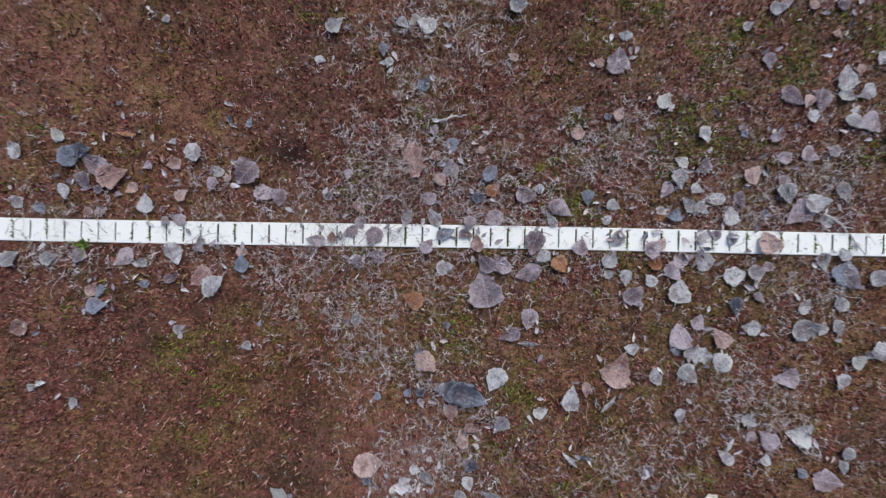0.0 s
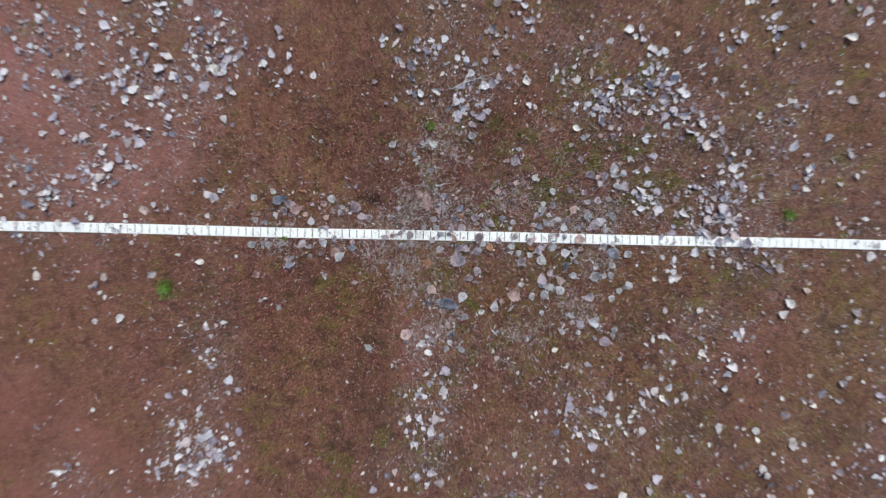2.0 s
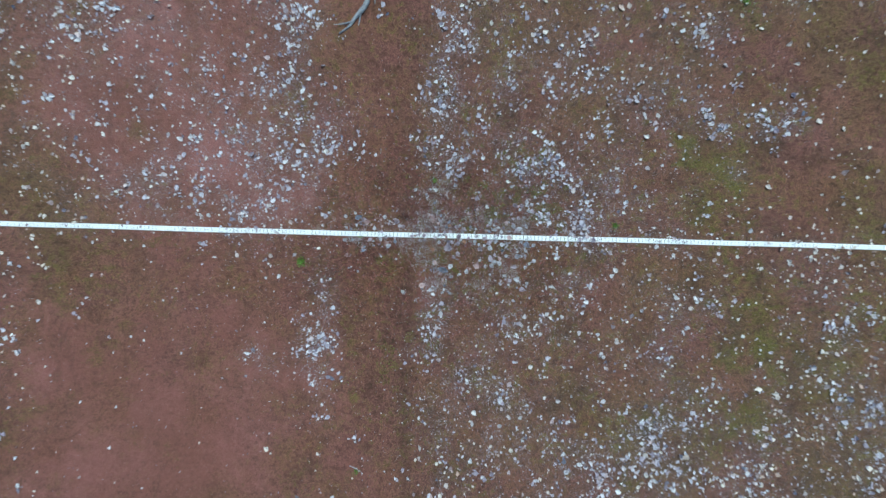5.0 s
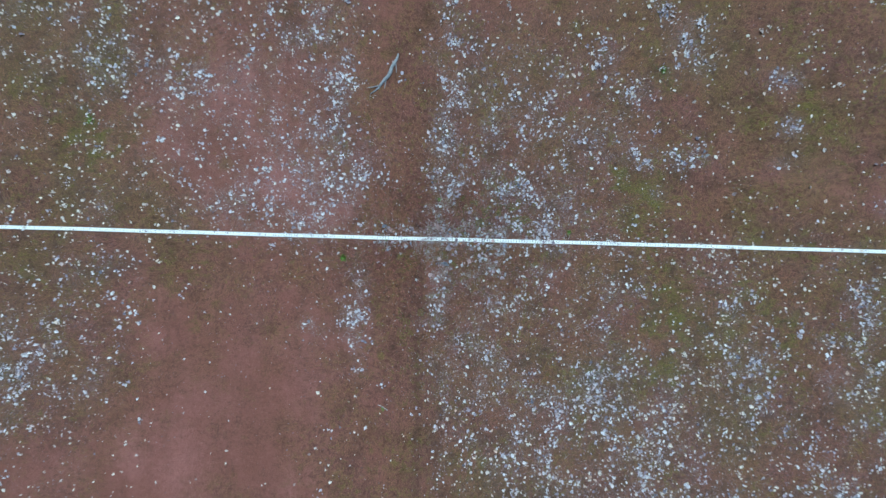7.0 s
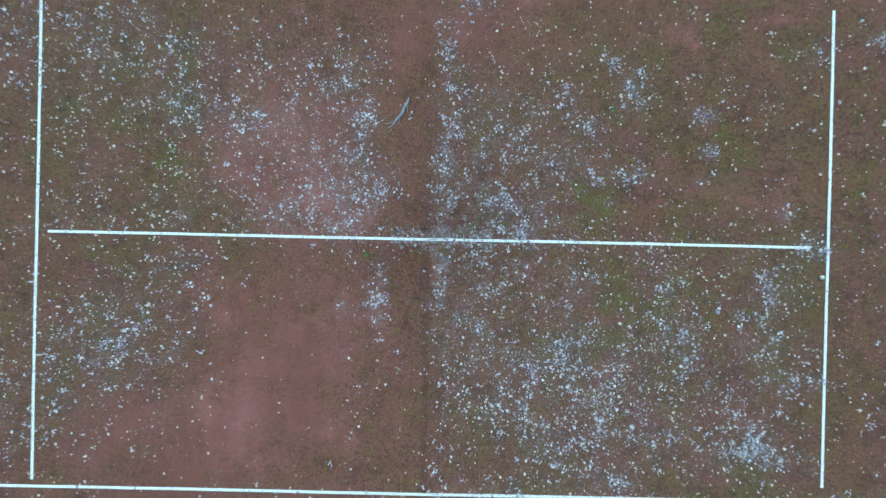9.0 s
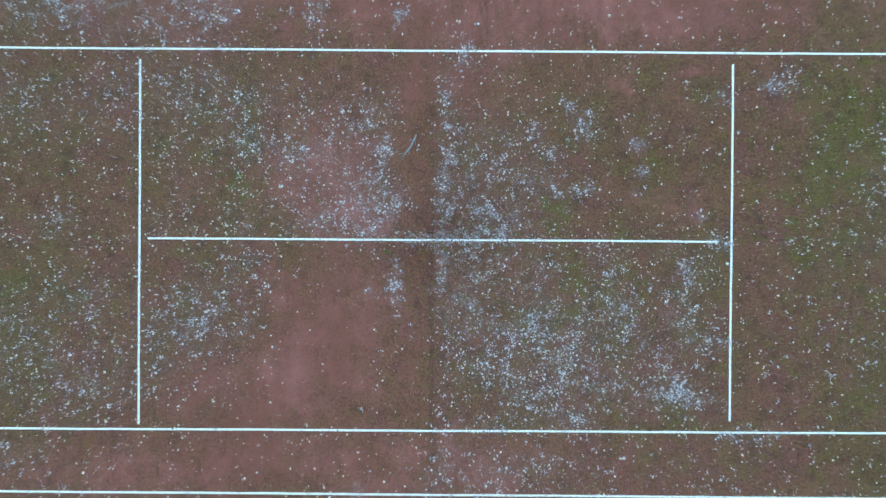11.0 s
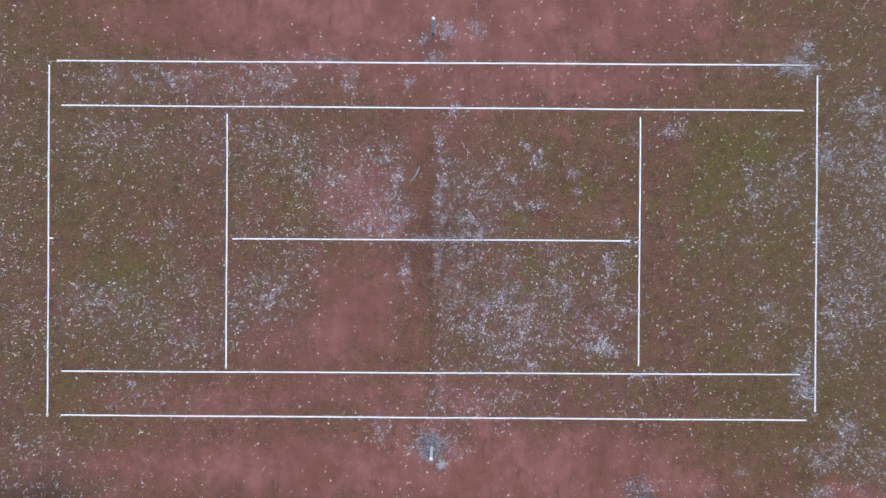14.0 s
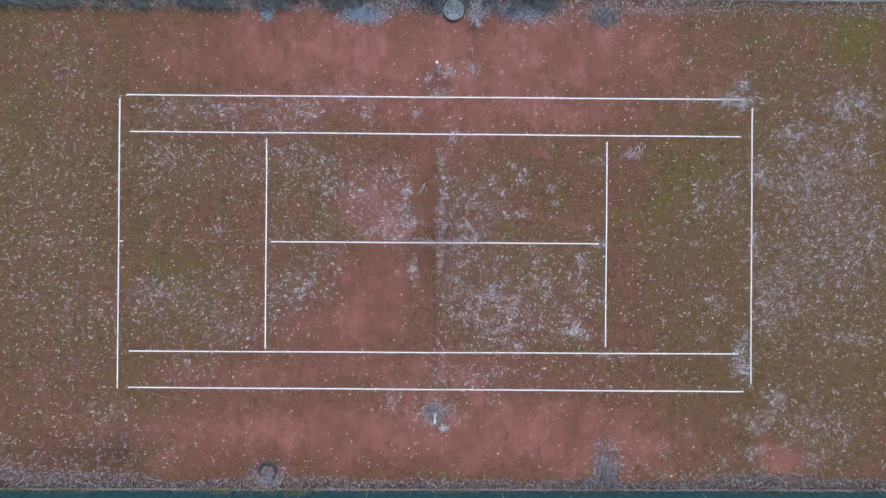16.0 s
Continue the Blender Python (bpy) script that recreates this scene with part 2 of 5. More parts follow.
def heap_points(factor):
    """Random points in the heaps, that many times as dense as the plan says."""
    out = []
    for cx, cy, sx, sy, k in HEAPS:
        w = min(1.0, 3.6 * min(sx, sy))
        hx, hy = 2.2 * sx + 0.2 * w, 2.2 * sy + 0.2 * w
        n = rng.poisson(1.9 * k * factor * 4 * hx * hy)
        x, y = cx + hx * rng.uniform(-1, 1, n), cy + hy * rng.uniform(-1, 1, n)
        dx, dy = ragged(x, y)
        q = ((x + w * dx - cx) / sx) ** 2 + ((y + w * dy - cy) / sy) ** 2
        keep = rng.random(n) < np.exp(-np.minimum(q, 30.0) ** 0.85)
        out.append(np.stack([x, y], 1)[keep])
    p = np.concatenate(out)
    return p[rng.random(len(p)) * 1.9 < gather(p[:, 0], p[:, 1])]


GREEN_COURT = [
    (8.5, 1.3, 1.1, 2.2, 0.75), (10.0, 2.8, 1.2, 1.0, 0.85), (-9.6, -1.2, 1.4, 0.8, 0.75), (-4.1, 0.75, 0.6, 0.4, 0.5), (15.8, 7.85, 1.1, 0.9, 2.2),
    (-4.35, 1.3, 0.35, 0.4, 0.7), (-2.65, -1.0, 0.22, 0.22, 0.6), (-15.5, 4.0, 1.4, 3.5, 0.55), (-11.4, -0.8, 0.6, 1.5, 0.35), (3.6, -1.0, 1.2, 0.9, 0.5),
    (3.0, 2.0, 0.25, 0.25, 0.7), (2.7, 1.0, 0.4, 0.5, 0.5), (0.5, -3.0, 0.6, 0.9, 0.3), (9.5, -1.5, 1.6, 1.8, 0.25), (16.0, -4.0, 1.5, 2.5, 0.4),
]
GREEN_SPOTS = [
    (-1.05, -0.27, 0.05, 0.04, 1.0), (5.0, 0.5, 0.8, 0.5, 0.3), (2.6, 0.6, 0.35, 0.5, 0.6), (-0.3, 1.1, 0.12, 0.4, 0.4), (-16.3, 0.0, 0.8, 5.0, 0.3),
    (7.5, 7.0, 0.5, 0.3, 0.3), (11.5, 7.6, 2.0, 0.8, 0.3), (-15.0, 8.4, 1.5, 0.5, 0.6), (-8.0, 8.7, 1.6, 0.3, 0.5), (0.1, -8.7, 4.0, 0.2, 0.45), (1.5, 7.95, 0.3, 0.3, 2.2), (-12.3, 8.35, 0.35, 0.3, 1.5), (-10.0, 8.45, 0.4, 0.2, 1.1), (-5.0, 8.42, 0.3, 0.22, 1.3), (8.4, -8.6, 0.4, 0.12, 0.6),
]
BARE_CLAY = [
    (-0.42, 2.3, 0.25, 1.3, 0.3), (-0.42, -2.3, 0.25, 1.4, 0.3),
    (-1.4, -1.0, 0.5, 0.5, 0.5),
    (-2.3, -1.9, 1.4, 1.5, 0.7), (-2.2, 1.3, 1.3, 0.9, 0.65), (-1.5, 0.5, 0.8, 0.45, 0.5), (-4.0, -3.2, 1.8, 0.8, 0.6), (0.1, -0.45, 0.12, 0.25, 0.5),
    (-3.0, 7.0, 7.0, 1.7, 1.0), (5.0, 7.2, 4.5, 1.5, 0.9), (-3.5, -7.2, 7.0, 1.3, 1.0), (4.5, -7.3, 4.2, 1.2, 1.0), (2.0, 4.8, 5.5, 0.6, 0.6),
    (-3.5, -4.8, 6.0, 0.6, 0.6), (5.0, 0.8, 0.5, 0.5, 0.35), (1.5, 3.3, 2.5, 0.8, 0.4), (13.0, -7.95, 1.1, 0.5, 1.0), (4.21, 3.16, 0.2, 0.07, 1.0), (5.5, 3.62, 0.4, 0.08, 1.0),
]


def green_cover(x, y):
    g = spread(x, y, GREEN_COURT + GREEN_SPOTS)
    tufts = step(fbm(x, y, 0.09, 3) * 0.5 + fbm(x, y, 0.6, 4) * 0.5, 0.56, 0.68)
    return np.clip(g * (0.1 + 1.3 * fbm(x, y, 0.25, 8)) + 0.6 * tufts, 0, 1) * (1 - 0.6 * bare_cover(x, y))


def bare_cover(x, y):
    wx, wy = x + 0.9 * (fbm(x, y, 1.1, 60) - 0.5), y + 0.9 * (fbm(x, y, 1.1, 61) - 0.5)
    b = 1.1 * spread(wx, wy, BARE_CLAY) * (0.35 + 1.3 * fbm(x, y, 0.7, 9))
    return np.clip(b + 0.28 * step(fbm(x, y, 0.5, 10), 0.4, 0.8), 0, 1)


def olive_vignette_cover(x, y):
    """Where the brown moss turns olive: behind both baselines and over the eastern half. Its outer weight also paints
    in lens vignette.
    """
    # the rise beyond x = 7 darkens the ground for lens vignette
    e = (0.8 + 0.35 * step(x, 7.0, 13.0)) * step(np.abs(x), 6.0, 10.0) * (1 - 0.35 * step(np.abs(y), 5.0, 7.5)) + 0.42 * step(x, 0.2, 1.0) * step(6.5 - np.abs(y) * 1.2, 0, 2) * (1 - step(x, 6.0, 7.0))
    e += 0.42 * step(-x, 2.6, 4.2) * step(4.4 - np.abs(y - 0.6), 0, 1.5) * (1 - step(-x, 6.0, 7.0))
    e -= 0.35 * step(-x, 11.0, 12.5) * step(2.0 - y, 0, 3.0) + 0.5 * np.exp(-((x + 0.35) / 0.4) ** 2)
    return np.clip(e + 1.8 * (fbm(x, y, 0.8, 50) - 0.5), 0, 1)


def soil_and_shade_cover(x, y):
    """Dark damp soil: the ridge along the net and a few holes. Along both edges, leaf mould with the drift's shade
    painted in.
    """
    s = spread(x, y, [(-0.08, -1.9, 0.05, 1.6, 0.5), (-0.126, 0.14, 0.05, 0.035, 1.0), (0.16, -2.6, 0.09, 0.25, 0.6), (0.3, 6.0, 0.2, 0.12, 0.6), (-0.05, -4.3, 0.06, 1.2, 0.4), (-14.5, -8.0, 2.5, 0.7, 0.4), (-11.5, -7.5, 0.5, 0.7, 0.4), (-12.2, -8.0, 1.2, 0.6, 0.5), (-6.4, -7.5, 0.3, 0.25, 0.18), (-3.9, -8.1, 0.4, 0.15, 0.35), (5.3, -6.8, 0.2, 0.5, 0.25), (-6.3, -8.3, 0.5, 0.5, 0.4)])
    # edge bands: dark leaf mould plus painted shade of the leaf drift
    s += 0.45 * step(y, 8.7, 9.05) * step(5.0 - x, 0, 2.0) + 0.6 * step(y, 8.95, 9.2) + 0.8 * step(-y, 8.7 + 0.25 * fbm(x, y, 1.2, 15), 8.95 + 0.2 * fbm(x, y, 1.2, 15))
    return np.clip(s, 0, 1)


def ground_z(x, y):
    near = np.exp(-((x - 0.17) ** 2 + y ** 2) / 8.0)
    lumps = (fbm(x, y, 0.04, 12) - 0.5) * 0.020 + (grain(x, y, 0.09, 13) - 0.5) * 0.006
    hole = -0.03 * np.exp(-(((x + 0.126) / 0.028) ** 2 + ((y - 0.14) / 0.022) ** 2))
    flat = 1 - np.exp(-(y / 0.03) ** 2)
    return (lumps * near * flat + hole) + (grain(x, y, 0.8, 14) - 0.5) * 0.008 * flat * np.exp(-(x * x + y * y) / 1500.0) - 0.001


# ---- materials ----
class Nodes:
    def __init__(self, name):
        self.m = bpy.data.materials.new(name)
        self.m.use_nodes = True
        self.t = self.m.node_tree
        self.b = self.t.nodes["Principled BSDF"]
        self.b.inputs["Specular IOR Level"].default_value = 0.3

    def add(self, kind, **kw):
        n = self.t.nodes.new("ShaderNode" + kind)
        for k, v in kw.items():
            n.inputs[k].default_value = v
        return n

    def wire(self, a, b):
        self.t.links.new(a, b)

    def noise(self, scale, detail=3.0, rough=0.6, coords=None):
        n = self.add("TexNoise", Scale=scale, Detail=detail, Roughness=rough)
        if coords:
            self.wire(coords, n.inputs["Vector"])
        return n.outputs["Fac"]

    def ramp(self, fac, stops, constant=False):
        r = self.add("ValToRGB")
        e = r.color_ramp.elements
        while len(e) < len(stops):
            e.new(0.5)
        for el, (p, c) in zip(e, stops):
            el.position, el.color = p, (*c, 1)
        if constant:
            r.color_ramp.interpolation = "CONSTANT"
        self.wire(fac, r.inputs["Fac"])
        return r.outputs["Color"]

    def mix(self, fac, a, b, mode="MIX"):
        n = self.t.nodes.new("ShaderNodeMix")
        n.data_type, n.blend_type = "RGBA", mode
        for sock, v in ((n.inputs["Factor"], fac), (n.inputs[6], a), (n.inputs[7], b)):
            if isinstance(v, (int, float)):
                sock.default_value = v
            elif isinstance(v, tuple):
                sock.default_value = (*v, 1)
            else:
                self.wire(v, sock)
        return n.outputs[2]

    def math(self, op, a, b=0.5):
        n = self.add("Math")
        n.operation = op
        for sock, v in zip(n.inputs, (a, b)):
            if isinstance(v, (int, float)):
                sock.default_value = v
            else:
                self.wire(v, sock)
        return n.outputs[0]

    def bump(self, height, strength=0.5, distance=0.002):
        n = self.add("Bump", Strength=strength, Distance=distance)
        self.wire(height, n.inputs["Height"])
        self.wire(n.outputs["Normal"], self.b.inputs["Normal"])

    def done(self, colour, rough=0.8, metal=0.0):
        if isinstance(colour, tuple):
            self.b.inputs["Base Color"].default_value = (*colour, 1)
        else:
            self.wire(colour, self.b.inputs["Base Color"])
        self.b.inputs["Roughness"].default_value = rough
        self.b.inputs["Metallic"].default_value = metal
        return self.m


def ground_material():
    n = Nodes("clay_and_moss")
    at = {}
    for k in ("green", "bare", "soil", "litter", "olive"):
        a = n.t.nodes.new("ShaderNodeAttribute")
        a.attribute_name = k
        at[k] = a.outputs["Fac"]
    pos = n.add("TexCoord").outputs["Object"]
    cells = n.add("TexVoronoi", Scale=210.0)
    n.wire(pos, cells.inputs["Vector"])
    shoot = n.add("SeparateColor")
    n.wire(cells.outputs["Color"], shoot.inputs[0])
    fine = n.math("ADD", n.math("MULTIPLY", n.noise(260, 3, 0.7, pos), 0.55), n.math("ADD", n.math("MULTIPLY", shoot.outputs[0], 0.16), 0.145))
    mid = n.noise(45, 4, 0.65, pos)
    clumps = n.noise(16, 6, 0.72, pos)
    rough = n.noise(5.0, 12, 0.78, pos)
    # darkest stops of the fine grain also paint shade between the moss shoots
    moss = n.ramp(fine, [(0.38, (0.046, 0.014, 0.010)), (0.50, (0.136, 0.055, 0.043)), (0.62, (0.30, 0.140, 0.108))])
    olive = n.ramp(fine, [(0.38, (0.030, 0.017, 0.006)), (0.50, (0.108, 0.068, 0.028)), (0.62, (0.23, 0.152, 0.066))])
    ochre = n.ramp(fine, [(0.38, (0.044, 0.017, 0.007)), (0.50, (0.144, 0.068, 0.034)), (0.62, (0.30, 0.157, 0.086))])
    moss = n.mix(n.ramp(n.noise(1.4, 8, 0.7, pos), [(0.44, (0, 0, 0)), (0.62, (1, 1, 1))]), moss, ochre)
    turn = n.math("ADD", at["olive"], n.math("MULTIPLY", n.math("SUBTRACT", rough, 0.5), 2.2))
    carpet = n.mix(n.ramp(turn, [(0.28, (0, 0, 0)), (0.95, (0.9, 0.9, 0.9))]), moss, olive)
    yellow = n.ramp(fine, [(0.38, (0.030, 0.024, 0.004)), (0.50, (0.108, 0.092, 0.017)), (0.62, (0.24, 0.205, 0.048))])
    spots = n.math("ADD", n.math("MULTIPLY", clumps, 0.6), n.math("MULTIPLY", n.noise(2.1, 7, 0.7, pos), 0.4))
    carpet = n.mix(n.ramp(spots, [(0.505, (0, 0, 0)), (0.60, (0.8, 0.8, 0.8))]), carpet, yellow)
    clay = n.ramp(fine, [(0.38, (0.135, 0.049, 0.040)), (0.5, (0.250, 0.098, 0.083)), (0.62, (0.37, 0.164, 0.142))])
    stretch = n.add("Mapping")
    stretch.inputs["Scale"].default_value = (1.0, 0.3, 1.0)
    n.wire(pos, stretch.inputs["Vector"])
    brushed = n.noise(3.2, 9, 0.72, stretch.outputs["Vector"])
    clay = n.mix(n.ramp(brushed, [(0.38, (0, 0, 0)), (0.72, (0.8, 0.8, 0.8))]), clay, (0.335, 0.143, 0.126))
    clay = n.mix(n.ramp(n.noise(0.9, 10, 0.7, pos), [(0.38, (0.75, 0.75, 0.75)), (0.58, (0, 0, 0))]), clay, (0.16, 0.062, 0.042))
    clay = n.mix(n.ramp(n.noise(0.33, 6, 0.62, stretch.outputs["Vector"]), [(0.40, (0.6, 0.6, 0.6)), (0.54, (0, 0, 0))]), clay, (0.165, 0.066, 0.048))
    clay = n.mix(n.ramp(n.noise(2.4, 9, 0.76, stretch.outputs["Vector"]), [(0.33, (0.7, 0.7, 0.7)), (0.44, (0, 0, 0))]), clay, (0.085, 0.038, 0.028))
    green = n.ramp(fine, [(0.38, (0.026, 0.024, 0.004)), (0.5, (0.098, 0.086, 0.014)), (0.62, (0.21, 0.185, 0.038))])
    torn = n.math("MULTIPLY", n.math("SUBTRACT", n.math("ADD", n.math("MULTIPLY", mid, 0.4), n.math("MULTIPLY", rough, 0.6)), 0.5), 2.6)
    col = n.mix(n.ramp(n.math("ADD", at["bare"], torn), [(0.1, (0, 0, 0)), (0.85, (0.97, 0.97, 0.97))]), carpet, clay)
    col = n.mix(n.ramp(n.math("ADD", at["green"], n.math("MULTIPLY", torn, 1.3)), [(0.3, (0, 0, 0)), (0.9, (0.9, 0.9, 0.9))]), col, green)
    mossy = n.math("SUBTRACT", 1.0, n.math("MULTIPLY", at["bare"], 0.85))
    col = n.mix(n.math("MULTIPLY", mossy, n.ramp(clumps, [(0.38, (0.75, 0.75, 0.75)), (0.50, (0.0, 0.0, 0.0))])), col, (0.042, 0.023, 0.012))
    col = n.mix(n.math("MULTIPLY", mossy, n.ramp(n.noise(3.1, 9, 0.74, pos), [(0.37, (0.65, 0.65, 0.65)), (0.51, (0.0, 0.0, 0.0))])), col, (0.048, 0.027, 0.014))
    col = n.mix(n.ramp(n.noise(38.0, 5, 0.7, pos), [(0.54, (0.0, 0.0, 0.0)), (0.70, (0.55, 0.55, 0.55))]), col, (0.30, 0.150, 0.115))
    crumbs = n.noise(150, 2, 0.5, pos)
    col = n.mix(n.math("MULTIPLY", at["litter"], n.ramp(crumbs, [(0.52, (0, 0, 0)), (0.66, (0.7, 0.7, 0.7))])), col, (0.33, 0.28, 0.29))
    # soil mask: dark soil, and at both edges the painted shade too
    col = n.mix(n.math("MULTIPLY", at["soil"], 0.75), col, (0.035, 0.022, 0.016))
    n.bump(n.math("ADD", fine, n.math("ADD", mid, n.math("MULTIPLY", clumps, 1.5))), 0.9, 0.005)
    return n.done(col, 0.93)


LEAF_TONES = {
    0: ((0.20, 0.19, 0.22), (0.62, 0.60, 0.64)), 1: ((0.10, 0.075, 0.10), (0.50, 0.42, 0.48)), 2: ((0.20, 0.095, 0.09), (0.58, 0.42, 0.40)),
    3: ((0.030, 0.034, 0.055), (0.27, 0.295, 0.38)), 4: ((0.20, 0.07, 0.035), (0.46, 0.23, 0.13)), 5: ((0.42, 0.41, 0.40), (0.72, 0.71, 0.70)),
}


def leaf_material(tone):
    """A dead leaf: two tones that run into each other, brown blotches, paler rim, rib and side veins."""
    n = Nodes("dead_leaf")
    lo, hi = LEAF_TONES[tone]
    pos = n.add("TexCoord").outputs["Object"]
    info = n.t.nodes.new("ShaderNodeObjectInfo")
    one = info.outputs["Random"]
    shift = n.add("VectorMath")
    shift.operation = "ADD"
    far = n.add("CombineXYZ")
    n.wire(n.math("MULTIPLY", one, 70.0), far.inputs["Z"])
    n.wire(pos, shift.inputs[0])
    n.wire(far.outputs[0], shift.inputs[1])
    own = shift.outputs[0]
    blot = n.noise(1.7, 5, 0.62, own)
    vary = n.math("ADD", n.math("MULTIPLY", one, 0.35), n.math("MULTIPLY", blot, 0.75))
    col = n.ramp(vary, [(0.40, lo), (0.66, hi)])
    brown = n.noise(1.25, 3, 0.55, own)
    col = n.mix(n.ramp(brown, [(0.52, (0, 0, 0)), (0.60, (0.7, 0.7, 0.7))]), col, tuple(0.45 * c + 0.55 * d for c, d in zip(lo, (0.20, 0.105, 0.095))))
    sep = n.add("SeparateXYZ")
    n.wire(pos, sep.inputs[0])
    rib = n.math("LESS_THAN", n.math("ABSOLUTE", sep.outputs["X"]), 0.013)
    side = n.math("SUBTRACT", sep.outputs["Y"], n.math("MULTIPLY", n.math("ABSOLUTE", sep.outputs["X"]), 0.8))
    veins = n.math("LESS_THAN", n.math("ABSOLUTE", n.math("SUBTRACT", n.math("FRACT", n.math("MULTIPLY", side, 7.0)), 0.5)), 0.07)
    col = n.mix(n.math("MULTIPLY", n.math("MAXIMUM", rib, n.math("MULTIPLY", veins, 0.5)), 0.4), col, tuple(min(0.8, c * 1.25) for c in hi))
    rim = n.math("ADD", n.math("POWER", n.math("MULTIPLY", n.math("ABSOLUTE", sep.outputs["X"]), 2.4), 3.0), n.math("POWER", n.math("MULTIPLY", n.math("ABSOLUTE", sep.outputs["Y"]), 2.0), 4.0))
    col = n.mix(n.math("MULTIPLY", n.math("MINIMUM", rim, 1.0), 0.65), col, tuple(min(0.72, c * 1.15 + 0.06) for c in hi))
    spots = n.noise(9.0, 4, 0.65, own)
    col = n.mix(n.ramp(spots, [(0.55, (0, 0, 0)), (0.68, (0.7, 0.7, 0.7))]), col, tuple(c * 0.5 for c in lo))
    n.bump(n.math("ADD", spots, n.math("MULTIPLY", veins, 0.3)), 0.5, 0.03)
    n.b.inputs["Specular IOR Level"].default_value = 0.4
    return n.done(col, 0.5)


def island_material(name, stops, rough=0.8, fine=300, blot=0.45):
    """A material whose colour differs from piece to piece of one mesh."""
    n = Nodes(name)
    geo = n.t.nodes.new("ShaderNodeNewGeometry")
    col = n.ramp(geo.outputs["Random Per Island"], stops)
    pos = n.add("TexCoord").outputs["Object"]
    col = n.mix(n.ramp(n.noise(fine, 2, 0.6, pos), [(0.3, (blot, blot, blot)), (0.7, (0, 0, 0))]), col, (0.06, 0.05, 0.05))
    return n.done(col, rough)


def litter_material(name, stops, rough=0.6):
    """Dead leaves in one mesh: each has its own tone, a rib, blotches and a paler rim, in its own blade's measure."""
    n = Nodes(name)
    geo = n.t.nodes.new("ShaderNodeNewGeometry")
    one = geo.outputs["Random Per Island"]
    at = n.t.nodes.new("ShaderNodeAttribute")
    at.attribute_name = "blade"
    col = n.ramp(one, stops)
    shift = n.add("VectorMath")
    shift.operation = "MULTIPLY_ADD"
    shift.inputs[1].default_value = (1, 1, 1)
    far = n.add("CombineXYZ")
    n.wire(n.math("MULTIPLY", one, 90.0), far.inputs["Z"])
    n.wire(at.outputs["Vector"], shift.inputs[0])
    n.wire(far.outputs[0], shift.inputs[2])
    blot = n.noise(2.6, 4, 0.65, shift.outputs[0])
    col = n.mix(n.ramp(blot, [(0.34, (0.65, 0.65, 0.65)), (0.50, (0, 0, 0))]), col, (0.17, 0.135, 0.155))
    col = n.mix(n.ramp(blot, [(0.56, (0, 0, 0)), (0.72, (0.6, 0.6, 0.6))]), col, (0.58, 0.56, 0.58))
    sep = n.add("SeparateXYZ")
    n.wire(at.outputs["Vector"], sep.inputs[0])
    rib = n.math("LESS_THAN", n.math("ABSOLUTE", sep.outputs["X"]), 0.02)
    col = n.mix(n.math("MULTIPLY", rib, 0.35), col, (0.62, 0.58, 0.56))
    n.bump(blot, 0.4, 0.004)
    return n.done(col, rough)


def tape_material():
    n = Nodes("white_line_plastic")
    pos = n.add("TexCoord").outputs["Object"]
    scratch = n.noise(60, 4, 0.7, pos)
    stain = n.noise(7, 4, 0.65, pos)
    col = n.ramp(scratch, [(0.25, (0.76, 0.77, 0.76)), (0.40, (0.90, 0.91, 0.91))])
    col = n.mix(n.ramp(stain, [(0.58, (0, 0, 0)), (0.8, (0.35, 0.35, 0.35))]), col, (0.42, 0.40, 0.36))
    n.bump(scratch, 0.2, 0.001)
    return n.done(col, 0.5)


def plain_material(name, lo, hi, rough=0.7, metal=0.0, scale=20, bump=0.3, depth=0.003):
    n = Nodes(name)
    pos = n.add("TexCoord").outputs["Object"]
    a = n.noise(scale, 5, 0.65, pos)
    b = n.noise(scale * 9, 3, 0.6, pos)
    f = n.math("ADD", n.math("MULTIPLY", a, 0.65), n.math("MULTIPLY", b, 0.35))
    col = n.ramp(f, [(0.35, lo), (0.65, hi)])
    n.bump(f, bump, depth)
    return n.done(col, rough, metal)


M_GROUND = ground_material()
M_TAPE = tape_material()
M_GROOVE = plain_material("groove_dirt", (0.015, 0.018, 0.010), (0.07, 0.07, 0.035), 0.95, scale=60)
M_LEAF = {k: leaf_material(k) for k in LEAF_TONES}
M_LITTER = litter_material("leaf_litter", [(0.0, (0.09, 0.10, 0.15)), (0.14, (0.25, 0.21, 0.27)), (0.32, (0.43, 0.38, 0.45)), (0.52, (0.57, 0.545, 0.61)), (0.70, (0.67, 0.65, 0.70)), (0.80, (0.48, 0.36, 0.36)), (0.88, (0.64, 0.61, 0.63)), (1.0, (0.75, 0.74, 0.75))], 0.65)
M_SINGLE = litter_material("single_leaves", [(0.0, (0.12, 0.115, 0.155)), (0.14, (0.29, 0.225, 0.235)), (0.30, (0.44, 0.395, 0.41)), (0.52, (0.54, 0.51, 0.525)), (0.74, (0.63, 0.595, 0.59)), (0.84, (0.46, 0.33, 0.29)), (0.90, (0.64, 0.60, 0.56)), (1.0, (0.76, 0.72, 0.67))], 0.8)
M_CREAM = litter_material("cream_leaves", [(0.0, (0.12, 0.11, 0.14)), (0.10, (0.29, 0.21, 0.20)), (0.26, (0.48, 0.40, 0.375)), (0.48, (0.62, 0.55, 0.50)), (0.72, (0.70, 0.63, 0.565)), (0.84, (0.52, 0.355, 0.275)), (0.90, (0.70, 0.63, 0.545)), (1.0, (0.79, 0.73, 0.65))], 0.85)
